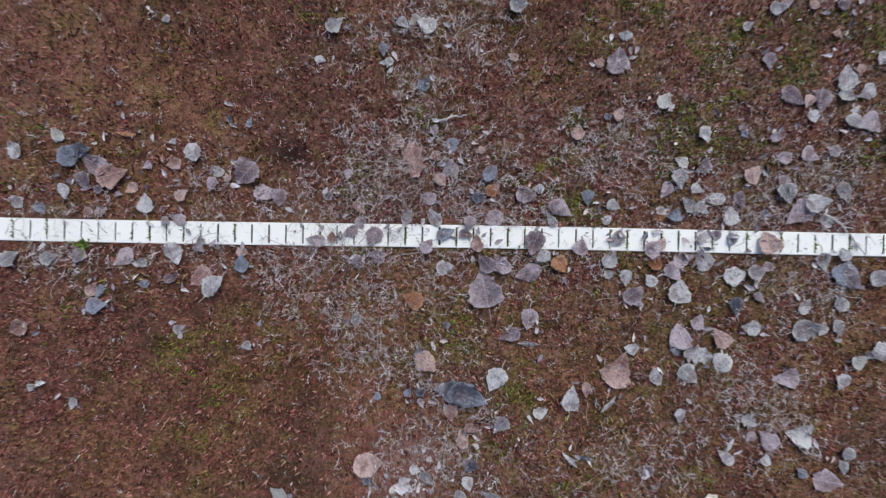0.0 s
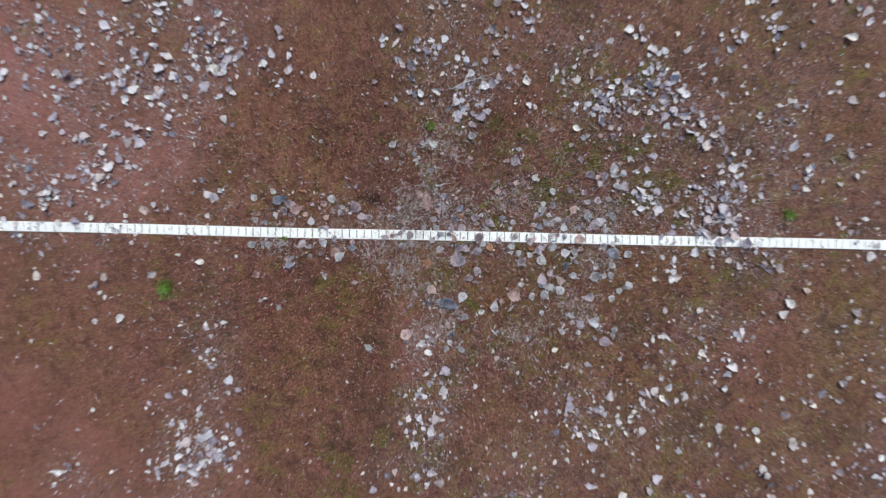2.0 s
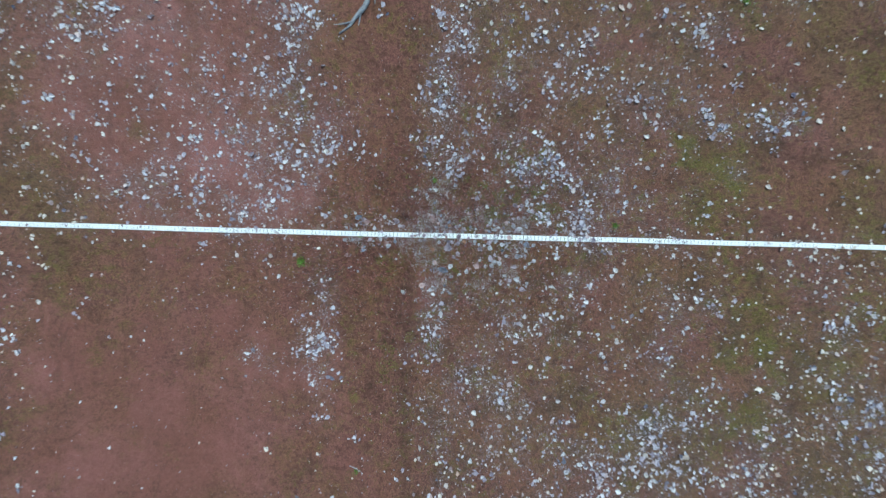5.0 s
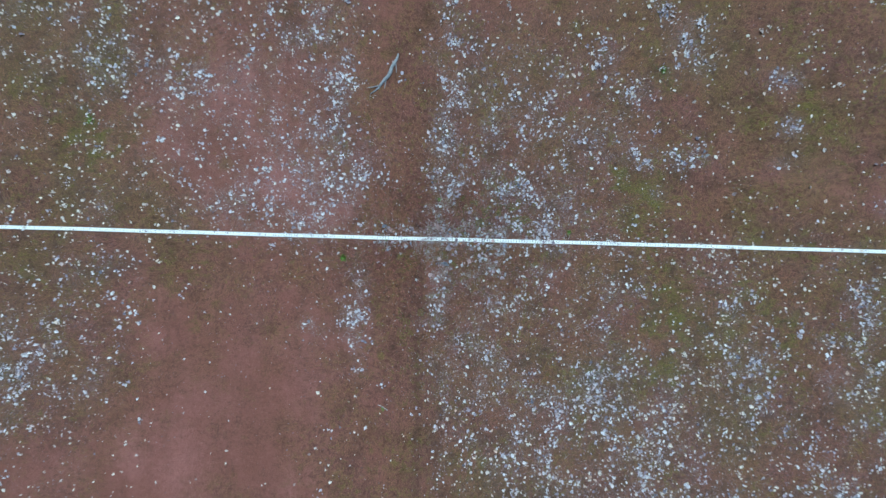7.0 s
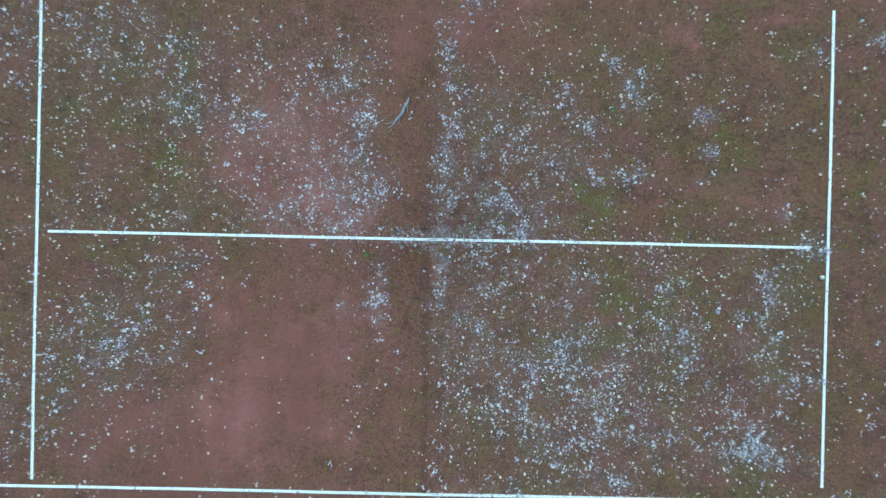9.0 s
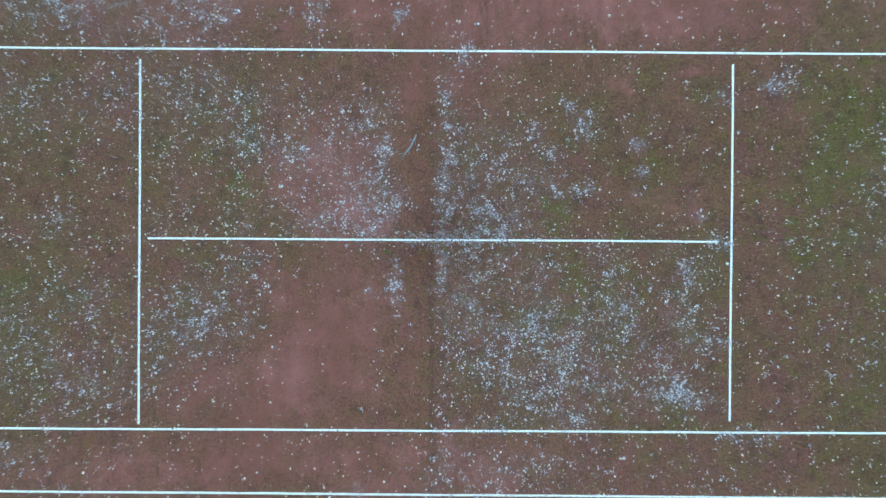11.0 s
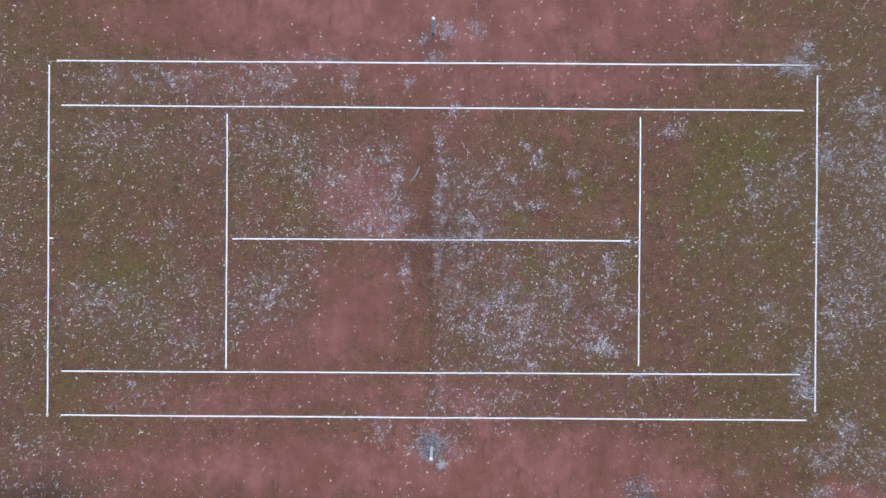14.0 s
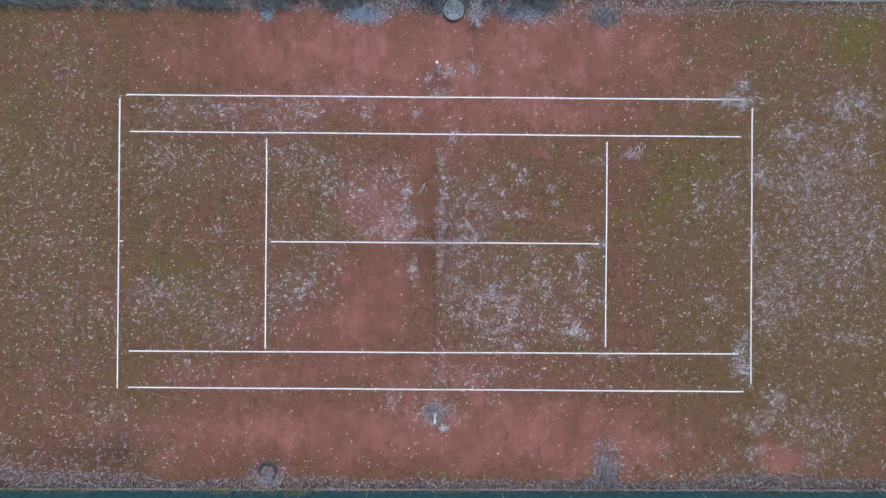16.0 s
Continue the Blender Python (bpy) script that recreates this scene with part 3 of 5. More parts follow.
M_CRUMB = island_material("leaf_crumbs", [(0.0, (0.09, 0.07, 0.08)), (0.3, (0.26, 0.205, 0.23)), (0.6, (0.40, 0.34, 0.375)), (0.85, (0.52, 0.475, 0.51)), (1.0, (0.64, 0.61, 0.63))], 0.85, 200, 0.2)
M_DRIFT = island_material("grey_leaf_drift", [(0.0, (0.045, 0.045, 0.058)), (0.4, (0.145, 0.137, 0.160)), (0.65, (0.26, 0.245, 0.285)), (0.88, (0.46, 0.44, 0.49)), (1.0, (0.62, 0.61, 0.63))], 0.75, 45, 0.3)
M_DRIFT_PALE = island_material("pale_blue_leaf_drift", [(0.0, (0.14, 0.17, 0.23)), (0.4, (0.30, 0.35, 0.44)), (0.8, (0.42, 0.48, 0.58)), (1.0, (0.60, 0.64, 0.70))], 0.7, 45, 0.2)
M_FILL = island_material("pale_wet_leaves", [(0.0, (0.05, 0.06, 0.07)), (0.25, (0.25, 0.30, 0.34)), (0.6, (0.50, 0.56, 0.60)), (1.0, (0.70, 0.74, 0.76))], 0.7, 45, 0.2)
M_DRIFT_COLD = island_material("blue_grey_leaf_drift", [(0.0, (0.07, 0.08, 0.09)), (0.4, (0.24, 0.27, 0.30)), (0.7, (0.38, 0.41, 0.45)), (1.0, (0.58, 0.61, 0.65))], 0.75, 45, 0.3)
M_REED = island_material("grey_reeds", [(0.0, (0.14, 0.17, 0.18)), (0.45, (0.36, 0.40, 0.42)), (0.8, (0.56, 0.59, 0.60)), (1.0, (0.19, 0.28, 0.09))], 0.85)
M_GRASS = island_material("dry_grass", [(0.0, (0.20, 0.15, 0.13)), (0.35, (0.36, 0.29, 0.27)), (0.7, (0.48, 0.42, 0.40)), (1.0, (0.58, 0.55, 0.53))], 0.8)
M_SPRIG = island_material("bleached_sprigs", [(0.0, (0.26, 0.17, 0.18)), (0.35, (0.52, 0.43, 0.45)), (0.6, (0.72, 0.66, 0.68)), (1.0, (0.86, 0.84, 0.85))], 0.85)


def moss_material():
    n = Nodes("red_brown_moss")
    geo = n.t.nodes.new("ShaderNodeNewGeometry")
    pos = n.add("TexCoord").outputs["Object"]
    one = geo.outputs["Random Per Island"]
    red = n.ramp(one, [(0.0, (0.014, 0.004, 0.004)), (0.4, (0.138, 0.040, 0.036)), (0.75, (0.32, 0.100, 0.092)), (1.0, (0.58, 0.31, 0.28))])
    tan = n.ramp(one, [(0.0, (0.014, 0.010, 0.004)), (0.4, (0.070, 0.048, 0.014)), (0.75, (0.17, 0.122, 0.034)), (1.0, (0.38, 0.30, 0.12))])
    lime = n.ramp(one, [(0.0, (0.026, 0.024, 0.003)), (0.4, (0.105, 0.100, 0.010)), (0.75, (0.22, 0.22, 0.025)), (1.0, (0.40, 0.40, 0.08))])
    patch = n.ramp(n.noise(11.0, 8, 0.75, pos), [(0.505, (0, 0, 0)), (0.575, (1, 1, 1))])
    fresh = n.ramp(n.noise(24.0, 4, 0.65, pos), [(0.60, (0, 0, 0)), (0.66, (1, 1, 1))])
    return n.done(n.mix(fresh, n.mix(patch, red, tan), lime), 0.95)


M_MOSS = moss_material()
M_GREEN = island_material("green_moss", [(0.0, (0.06, 0.085, 0.010)), (0.5, (0.15, 0.20, 0.025)), (1.0, (0.30, 0.36, 0.06))], 0.9)
M_BARK = plain_material("grey_bark", (0.12, 0.12, 0.13), (0.42, 0.43, 0.46), 0.9, scale=40, bump=0.8)
M_STEEL = plain_material("galvanised_steel", (0.52, 0.54, 0.54), (0.68, 0.70, 0.70), 0.55, 0.0, scale=25, bump=0.1)
M_CAP = plain_material("white_cap", (0.72, 0.73, 0.73), (0.8, 0.8, 0.8), 0.45, scale=30, bump=0.1)
M_CONCRETE = plain_material("weathered_concrete", (0.14, 0.145, 0.15), (0.36, 0.37, 0.38), 0.9, scale=9, bump=0.5)
M_TUB = plain_material("pale_concrete", (0.22, 0.235, 0.25), (0.48, 0.50, 0.52), 0.9, scale=14, bump=0.5)
M_STALK = plain_material("grey_weed_stalks", (0.10, 0.095, 0.11), (0.24, 0.23, 0.26), 0.9, scale=30, bump=0.4)
M_TWIG = plain_material("bleached_twigs", (0.34, 0.34, 0.36), (0.60, 0.59, 0.60), 0.9, scale=30, bump=0.4)
M_SCREEN = plain_material("teal_windscreen_mesh", (0.004, 0.028, 0.045), (0.032, 0.125, 0.150), 0.8, scale=5.5, bump=0.5)
M_RUBBER = plain_material("old_rubber", (0.025, 0.024, 0.026), (0.085, 0.08, 0.08), 0.9, scale=12)
M_FRESH = island_material("fresh_grass", [(0.0, (0.07, 0.15, 0.012)), (0.5, (0.14, 0.26, 0.025)), (1.0, (0.24, 0.36, 0.05))], 0.6)
M_FELT = plain_material("bleached_felt", (0.72, 0.74, 0.60), (0.84, 0.86, 0.74), 0.95, scale=90, bump=0.6, depth=0.001)
M_STRAW = island_material("pale_straw", [(0.0, (0.05, 0.06, 0.05)), (0.35, (0.16, 0.16, 0.13)), (0.7, (0.34, 0.34, 0.26)), (0.9, (0.14, 0.24, 0.08)), (1.0, (0.20, 0.34, 0.10))], 0.85)


# ---- the ground: one sheet, finest in the middle of the court ----
def axis(middle, fine, mid, wide, edge):
    """Grid lines: fine near the middle, coarser outwards, to the horizon."""
    a = [0.0]
    while a[-1] < edge:
        p = a[-1]
        a.append(p + (0.013 if p < fine else 0.042 if p < mid else 0.115 if p < wide else (p - wide) * 0.35 + 0.4))
    a = np.array(a)
    return middle + np.concatenate([-a[:0:-1], a])


def make_ground():
    gx, gy = axis(0.17, 0.95, 2.6, 17.8, 900), axis(0.0, 0.55, 1.8, 10.2, 900)
    X, Y = np.meshgrid(gx, gy, indexing="ij")
    x, y = X.ravel(), Y.ravel()
    co = np.stack([x, y, ground_z(x, y)], 1)
    ny = len(gy)
    i, j = np.meshgrid(np.arange(len(gx) - 1), np.arange(ny - 1), indexing="ij")
    a = (i * ny + j).ravel()
    faces = np.stack([a, a + ny, a + ny + 1, a + 1], 1)
    me = bpy.data.meshes.new("ground")
    me.vertices.add(len(co))
    me.vertices.foreach_set("co", co.ravel())
    me.loops.add(faces.size)
    me.loops.foreach_set("vertex_index", faces.ravel())
    me.polygons.add(len(faces))
    me.polygons.foreach_set("loop_start", np.arange(len(faces)) * 4)
    me.update(calc_edges=True)
    me.polygons.foreach_set("use_smooth", np.ones(len(faces), dtype=bool))
    outside = step(np.abs(y), 9.3, 10.5)
    for name, v in (("green", np.clip(green_cover(x, y) + outside, 0, 1)), ("bare", bare_cover(x, y) * (1 - outside)), ("soil", soil_and_shade_cover(x, y)), ("olive", olive_vignette_cover(x, y)), ("litter", np.clip(leaf_density(x, y) / 450.0, 0, 0.85))):
        me.attributes.new(name, "FLOAT", "POINT").data.foreach_set("value", v.astype(np.float32))
    me.materials.append(M_GROUND)
    return tagged(new("ground", me), "red clay court overgrown with brown and green moss", "ground", kind="structure")


ground = make_ground()

# ---- court lines: ribbed white plastic strips let into the clay ----
TAPE_W, PITCH, SLOT = 0.044, 0.0330, 0.0035


def make_tape(x0, y0, x1, y1, label):
    """A strip from end to end with a row of cross slots; the slots hold dirt."""
    length = math.hypot(x1 - x0, y1 - y0)
    count = int(length / PITCH)
    h, e, top, low = TAPE_W / 2, TAPE_W * 0.40, 0.004, 0.0005
    verts, faces, dirt_v, dirt_f = [], [], [], []
    wob = 0.003

    def ring(s):
        k = len(verts)
        d = wob * math.sin(s * 0.9 + x0) + 0.0012 * math.sin(s * 4.1 + y0)
        for v, z in ((-h, -0.02), (-h, top - 0.001), (-h + 0.001, top), (-e, top), (e, top), (h - 0.001, top), (h, top - 0.001), (h, -0.02)):
            verts.append((s, v + d, z))
        return k

    def band(a, b, open_slot):
        for q in range(7):
            if open_slot and q == 3:
                continue
            faces.append((a + q, b + q, b + q + 1, a + q + 1))
        if open_slot:
            k = len(verts)
            for src in (a + 3, b + 3, b + 4, a + 4):
                px, py, _ = verts[src]
                verts.append((px, py, low))
            for p, q in ((0, 1), (1, 2), (2, 3), (3, 0)):
                src = (a + 3, b + 3, b + 4, a + 4)
                faces.append((src[p], src[q], k + q, k + p))
            m = len(dirt_v)
            for t in range(4):
                vx, vy, _ = verts[k + t]
                dirt_v.append((vx, vy, low + 0.0008))
            dirt_f.append((m, m + 1, m + 2, m + 3))

    last = ring(0.0)
    faces.append(tuple(range(last, last + 8))[::-1])
    for c in range(count):
        s = (c + 0.6) * PITCH
        a = ring(s)
        band(last, a, False)
        b = ring(s + SLOT * (0.75 + 0.5 * random.random()))
        band(a, b, True)
        last = b
    a = ring(length)
    band(last, a, False)
    faces.append(tuple(range(a, a + 8)))
    ob = new("court_line", link_mesh("court_line", verts, faces, (M_TAPE,)))
    ob.matrix_world = Matrix.Translation((x0, y0, 0)) @ Matrix.Rotation(math.atan2(y1 - y0, x1 - x0), 4, "Z")
    tagged(ob, label, "court line", "white lines of the tennis court")
    fill = new("groove_dirt", link_mesh("groove_dirt", dirt_v, dirt_f, (M_GROOVE,)))
    fill.parent = ob
    tagged(fill, "dark moss and dirt in the slots", kind="stuff")
    return ob


L_CENTRE = "ribbed white plastic centre line half covered by leaves"
L_SIDE = "long white plastic sideline pegged into red clay"
L_CROSS = "white plastic service line pegged into mossy clay"
L_BASE = "white plastic baseline at the end of the court"
make_tape(-6.19, 0.0, 6.085, 0.0, L_CENTRE)
make_tape(-11.60, 5.455, 11.62, 5.465, L_SIDE)
make_tape(-11.46, 4.085, 11.44, 4.06, L_SIDE)
make_tape(-11.42, -4.10, 11.38, -4.12, L_SIDE)
make_tape(-11.44, -5.45, 11.58, -5.535, L_SIDE)
make_tape(-6.37, -4.0, -6.37, 3.85, L_CROSS)
make_tape(6.365, -3.875, 6.39, 3.82, L_CROSS)
make_tape(-11.845, -5.495, -11.845, 5.33, L_BASE)
make_tape(11.85, -5.26, 11.875, 5.15, L_BASE)
make_tape(-11.80, -0.01, -11.70, -0.01, "short white centre mark on the baseline")
make_tape(11.76, -0.02, 11.83, -0.02, "short white centre mark on the baseline")


# ---- net posts ----
def make_net_post(x, y):
    post = new("net_post")
    post.location = (x, y, 0)
    tagged(post, "grey steel net post with no net, standing in clay", "net post", "net posts")
    r = 0.047
    part("tube", tube(bmesh.new(), [(0, 0, -0.1), (0, 0, 0.45), (0, 0, 0.905)], r, 20), M_STEEL, post)
    part("cap", tube(bmesh.new(), [(0, 0, 0.906), (0, 0, 0.92), (0, 0, 0.932), (0, 0, 0.938)], [r * 1.08, r * 1.08, r * 0.85, r * 0.4], 20), M_CAP, post, "white rounded cap")
    part("ground_sleeve", tube(bmesh.new(), [(0, 0, -0.05), (0, 0, 0.02)], 0.058, 20), M_STEEL, post, "sunken steel sleeve")
    side = -1 if y > 0 else 1
    part("cord_hook", tube(bmesh.new(), [(0, side * r, 0.80), (0, side * (r + 0.03), 0.80), (0, side * (r + 0.035), 0.84)], 0.007, 8), M_STEEL, post)
    b = bmesh.new()
    box(b, -0.03, 0.03, -side * (r + 0.045) - 0.02, -side * (r + 0.02) + 0.02, 0.64, 0.76, 0.006)
    part("winder_box", b, M_STEEL, post)
    return post


make_net_post(-0.02, 6.44)
make_net_post(-0.026, -6.415)


# ---- leaves ----
def leaf_shape(kind, fine, seed, rows=5):
    """Blade of unit length along +y, broad at the base and pointed, folded along the rib, toothed and crumpled."""
    r = random.Random(seed)
    cols = (-1, -0.66, -0.33, 0, 0.33, 0.66, 1) if fine else ((-1, -0.5, 0, 0.5, 1) if rows > 5 else (-1, 0, 1))
    rows = 14 if fine else rows
    fold, bend, twist = r.uniform(-0.25, 0.55), r.uniform(-0.10, 0.14), r.uniform(-0.5, 0.5)
    wide, shoulder, skew = r.uniform(0.36, 0.48), r.uniform(0.28, 0.46), r.uniform(-0.07, 0.07)
    curl, tip, roll = r.choice((0.0, 0.0, 0.5, 0.9, -0.3)), r.uniform(1.2, 1.8), r.choice((0.0, 0.0, 0.3, 0.6))
    lop = r.choice((1, 1, 0.75, 1.15) if fine else (1, 1, 0.5, 0.7))
    if fine:
        fold, roll = fold * 0.7, roll * 0.6
    phase = r.uniform(0, 6)
    v, f = [], []
    for i in range(rows + 1):
        t = i / rows
        if fine:
            t = 0.5 - 0.5 * math.cos(math.pi * t)
        if kind == 2:
            wdt = 0.30 * math.sin(math.pi * t) ** 0.6 * (1 + 0.42 * math.cos(t * 24)) + 0.02
        elif kind == 1:
            wdt = 0.12 * math.sin(math.pi * t) ** 0.8 + 0.004
        else:
            u = (t - shoulder) / (1 - shoulder)
            wdt = wide * (math.sqrt(max(0.0, 1 - (1 - t / shoulder) ** 2)) if t < shoulder else 1 - u ** tip)
            if fine or rows > 5:
                wdt *= 1 + (0.04 if i % 2 else -0.04) + r.uniform(-0.06, 0.04)
        if i in (0, rows):
            wdt = 0.015
        for u in cols:
            rag = 1 + (r.uniform(-0.16, 0.08) if fine else r.uniform(-0.22, 0.12)) * (abs(u) == 1)
            q = u * wdt * rag * (lop if u > 0 else 1) + skew * math.sin(math.pi * t)
            z = fold * abs(u) ** 1.6 * wdt + bend * (t - 0.5) ** 2 * 4 + twist * u * wdt * (t - 0.5) + (r.uniform(-0.012, 0.012) if u else 0)
            z += curl * max(0.0, t - 0.6) ** 2 * 1.6 + roll * max(0.0, u) ** 2 * wdt + 0.02 * math.sin(9 * t + phase) * abs(u)
            v.append((q, t - 0.5 + (r.uniform(-0.02, 0.02) if abs(u) == 1 and 0 < i < rows else 0), z))
    low = min(p[2] for p in v)
    v = [(x, y, z - low) for x, y, z in v]
    for i in range(rows):
        for k in range(len(cols) - 1):
            a = i * len(cols) + k
            f.append((a, a + 1, a + len(cols) + 1, a + len(cols)))
    return v, f


def thick(v, f, d):
    """The same blade with an underside and a rim, so that it is a closed body."""
    n = len(v)
    edge = {}
    for q in f:
        for a, b in zip(q, q[1:] + q[:1]):
            edge[(a, b)] = 1
    rim = [(b, a, a + n, b + n) for a, b in edge if (b, a) not in edge]
    return v + [(x, y, z - d) for x, y, z in v], f + [tuple(k + n for k in q[::-1]) for q in f] + rim


LEAVES_A = [(-452, 243, 12, 3), (-437, 184, 30, 14), (-571, 182, 32, 5), (-524, 154, 35, 3), (-658, 151, 39, 0), (-546, 142, 52, 3), (-499, 127, 63, 1), (-463, 106, 58, 2), (-521, 91, 41, 1), (-426, 79, 25, 2), (-490, 78, 23, 1), (-558, 71, 32, 0), (-651, 50, 30, 0), (-604, 37, 23, 3), (-511, 32, 21, 2), (-528, -51, 32, 1), (-441, -53, 46, 1), (-586, -56, 35, 0), (-656, -59, 41, 0), (-408, -62, 25, 0), (-404, -104, 25, 3), (-503, -115, 30, 2)]
LEAVES_B = [(-486, -120, 28, 3), (-488, -147, 41, 3), (-642, -194, 37, 2), (-614, -308, 21, 0), (-537, -339, 28, 0), (-366, 406, 18, 0), (-42, 405, 39, 0), (-70, 337, 23, 0), (-242, 220, 16, 3), (-202, 212, 21, 3), (-349, 172, 16, 0), (-307, 149, 41, 0), (-346, 130, 30, 2), (-396, 123, 21, 1), (-262, 117, 25, 0), (-11, 115, 21, 1), (-207, 113, 55, 1), (-243, 104, 18, 2), (-273, 90, 30, 1), (-48, 76, 25, 1), (-174, 72, 41, 1), (-331, 70, 30, 2)]
LEAVES_C = [(-144, 68, 35, 1), (-399, 52, 39, 0), (-335, 21, 30, 1), (-362, 15, 23, 0), (-6, 5, 35, 1), (-38, -6, 23, 2), (-71, -12, 39, 1), (-293, -22, 25, 0), (-296, -33, 25, 1), (-215, -35, 25, 2), (-345, -45, 48, 0), (-213, -59, 39, 3), (-292, -88, 46, 2), (-349, -92, 30, 1), (-265, -106, 51, 0), (-80, -122, 25, 2), (-334, -190, 25, 0), (-199, -220, 21, 0), (-135, -505, 39, 5), (307, 450, 37, 0), (110, 413, 28, 5), (90, 407, 28, 0)]
LEAVES_D = [(135, 406, 39, 5), (53, 355, 25, 3), (302, 351, 23, 2), (63, 333, 21, 0), (131, 293, 30, 3), (155, 206, 21, 1), (84, 182, 30, 2), (190, 176, 28, 3), (243, 166, 18, 2), (158, 153, 23, 2), (115, 145, 69, 22), (186, 132, 37, 1), (264, 123, 37, 3), (168, 107, 28, 2), (356, 95, 23, 0), (270, 92, 32, 4), (333, 83, 39, 1), (243, 76, 28, 3), (144, 72, 32, 1), (399, 57, 48, 1), (13, 50, 32, 2), (158, 36, 37, 0)]
LEAVES_E = [(106, 35, 32, 0), (271, 35, 39, 1), (384, 35, 32, 0), (224, 26, 28, 1), (16, 22, 25, 1), (181, 4, 39, 3), (219, 4, 28, 1), (41, -5, 41, 1), (351, -9, 48, 1), (241, -12, 35, 2), (145, -19, 32, 1), (368, -36, 30, 0), (45, -43, 35, 1), (289, -49, 46, 1), (259, -50, 41, 1), (7, -55, 32, 1), (180, -62, 35, 0), (339, -67, 53, 1), (257, -101, 74, 1), (118, -124, 44, 4), (343, -158, 41, 1), (9, -168, 32, 0)]
LEAVES_F = [(184, -172, 16, 3), (305, -188, 44, 1), (344, -205, 32, 10), (133, -227, 25, 3), (147, -244, 46, 2), (282, -276, 51, 0), (198, -298, 46, 3), (176, -298, 28, 0), (138, -301, 23, 3), (112, -305, 18, 3), (229, -310, 83, 3), (52, -314, 18, 3), (138, -326, 21, 1), (370, -336, 30, 5), (199, -345, 35, 2), (293, -365, 39, 0), (238, -374, 30, 2), (220, -394, 37, 2), (157, -436, 14, 0), (239, -442, 30, 3), (38, -444, 58, 2), (130, -453, 23, 0)]
LEAVES_G = [(152, -472, 35, 0), (111, -475, 25, 0), (37, -477, 18, 3), (230, -481, 30, 0), (279, -503, 41, 0), (215, -506, 30, 0), (755, 417, 25, 0), (518, 395, 28, 0), (502, 346, 53, 1), (470, 343, 23, 2), (596, 270, 35, 5), (512, 244, 30, 2), (490, 238, 16, 3), (752, 207, 18, 3), (431, 206, 32, 2), (675, 205, 35, 0), (632, 152, 28, 0), (674, 145, 30, 1), (772, 131, 39, 2), (631, 119, 39, 0), (665, 101, 28, 0), (603, 97, 35, 1)]
LEAVES_H = [(749, 83, 32, 1), (696, 83, 41, 0), (453, 80, 32, 3), (647, 71, 37, 0), (503, 65, 28, 0), (673, 63, 32, 0), (596, 56, 25, 0), (799, 55, 25, 3), (728, 50, 39, 0), (616, 49, 28, 3), (591, 45, 28, 4), (492, 37, 23, 0), (698, 14, 23, 1), (674, 8, 28, 0), (729, 4, 28, 3), (508, -1, 37, 0), (597, -7, 25, 2), (439, -15, 32, 1), (581, -16, 37, 1), (636, -36, 39, 1), (677, -36, 46, 0), (497, -37, 39, 0)]
LEAVES_I = [(582, -38, 41, 4), (401, -52, 37, 4), (781, -55, 37, 0), (621, -59, 41, 1), (741, -62, 46, 0), (498, -67, 21, 0), (531, -74, 32, 0), (577, -76, 28, 0), (632, -97, 48, 0), (545, -104, 46, 1), (789, -107, 25, 1), (742, -124, 37, 3), (674, -156, 32, 1), (771, -165, 37, 0), (640, -184, 53, 1), (716, -185, 46, 2), (638, -206, 35, 3), (542, -208, 30, 0), (668, -217, 53, 20), (714, -232, 46, 0), (518, -249, 74, 2), (652, -258, 44, 0)]
LEAVES_J = [(592, -262, 35, 0), (456, -292, 30, 2), (429, -309, 51, 0), (500, -318, 32, 10), (638, -338, 28, 0), (769, -343, 37, 20), (775, -376, 25, 1), (737, -393, 23, 10), (727, -413, 37, 0), (458, -424, 25, 13), (429, -430, 30, 10), (582, -449, 25, 1), (883, 463, 23, 2), (828, 462, 21, 1), (940, 460, 30, 1), (811, 453, 32, 0), (926, 402, 21, 2), (1016, 360, 28, 0), (803, 353, 32, 1), (975, 337, 25, 2), (946, 320, 48, 0), (985, 294, 39, 0)]
LEAVES_K = [(952, 287, 35, 0), (848, 283, 53, 1), (903, 276, 48, 1), (876, 275, 28, 2), (888, 245, 28, 0), (997, 234, 46, 1), (964, 233, 41, 0), (817, 203, 28, 1), (922, 180, 28, 0), (880, 171, 37, 1), (829, 167, 35, 1), (830, 115, 32, 1), (948, 96, 46, 0), (836, 94, 41, 0), (891, 78, 46, 0), (861, 56, 62, 1), (914, 40, 35, 0), (800, 0, 46, 2), (948, -19, 28, 0), (910, -36, 39, 0), (809, -49, 25, 1), (1017, -67, 39, 0)]
LEAVES_L = [(955, -68, 64, 3), (948, -116, 32, 0), (879, -122, 35, 0), (946, -164, 35, 0), (913, -165, 30, 0), (877, -166, 53, 0), (1020, -210, 46, 0), (986, -227, 32, 5), (846, -262, 53, 1), (948, -266, 35, 0), (871, -370, 53, 0), (808, -379, 44, 1), (962, -405, 32, 0), (804, -417, 23, 0), (958, -434, 28, 0), (876, -443, 25, 3), (931, -461, 60, 1)]
LEAVES = LEAVES_A + LEAVES_B + LEAVES_C + LEAVES_D + LEAVES_E + LEAVES_F + LEAVES_G + LEAVES_H + LEAVES_I + LEAVES_J + LEAVES_K + LEAVES_L

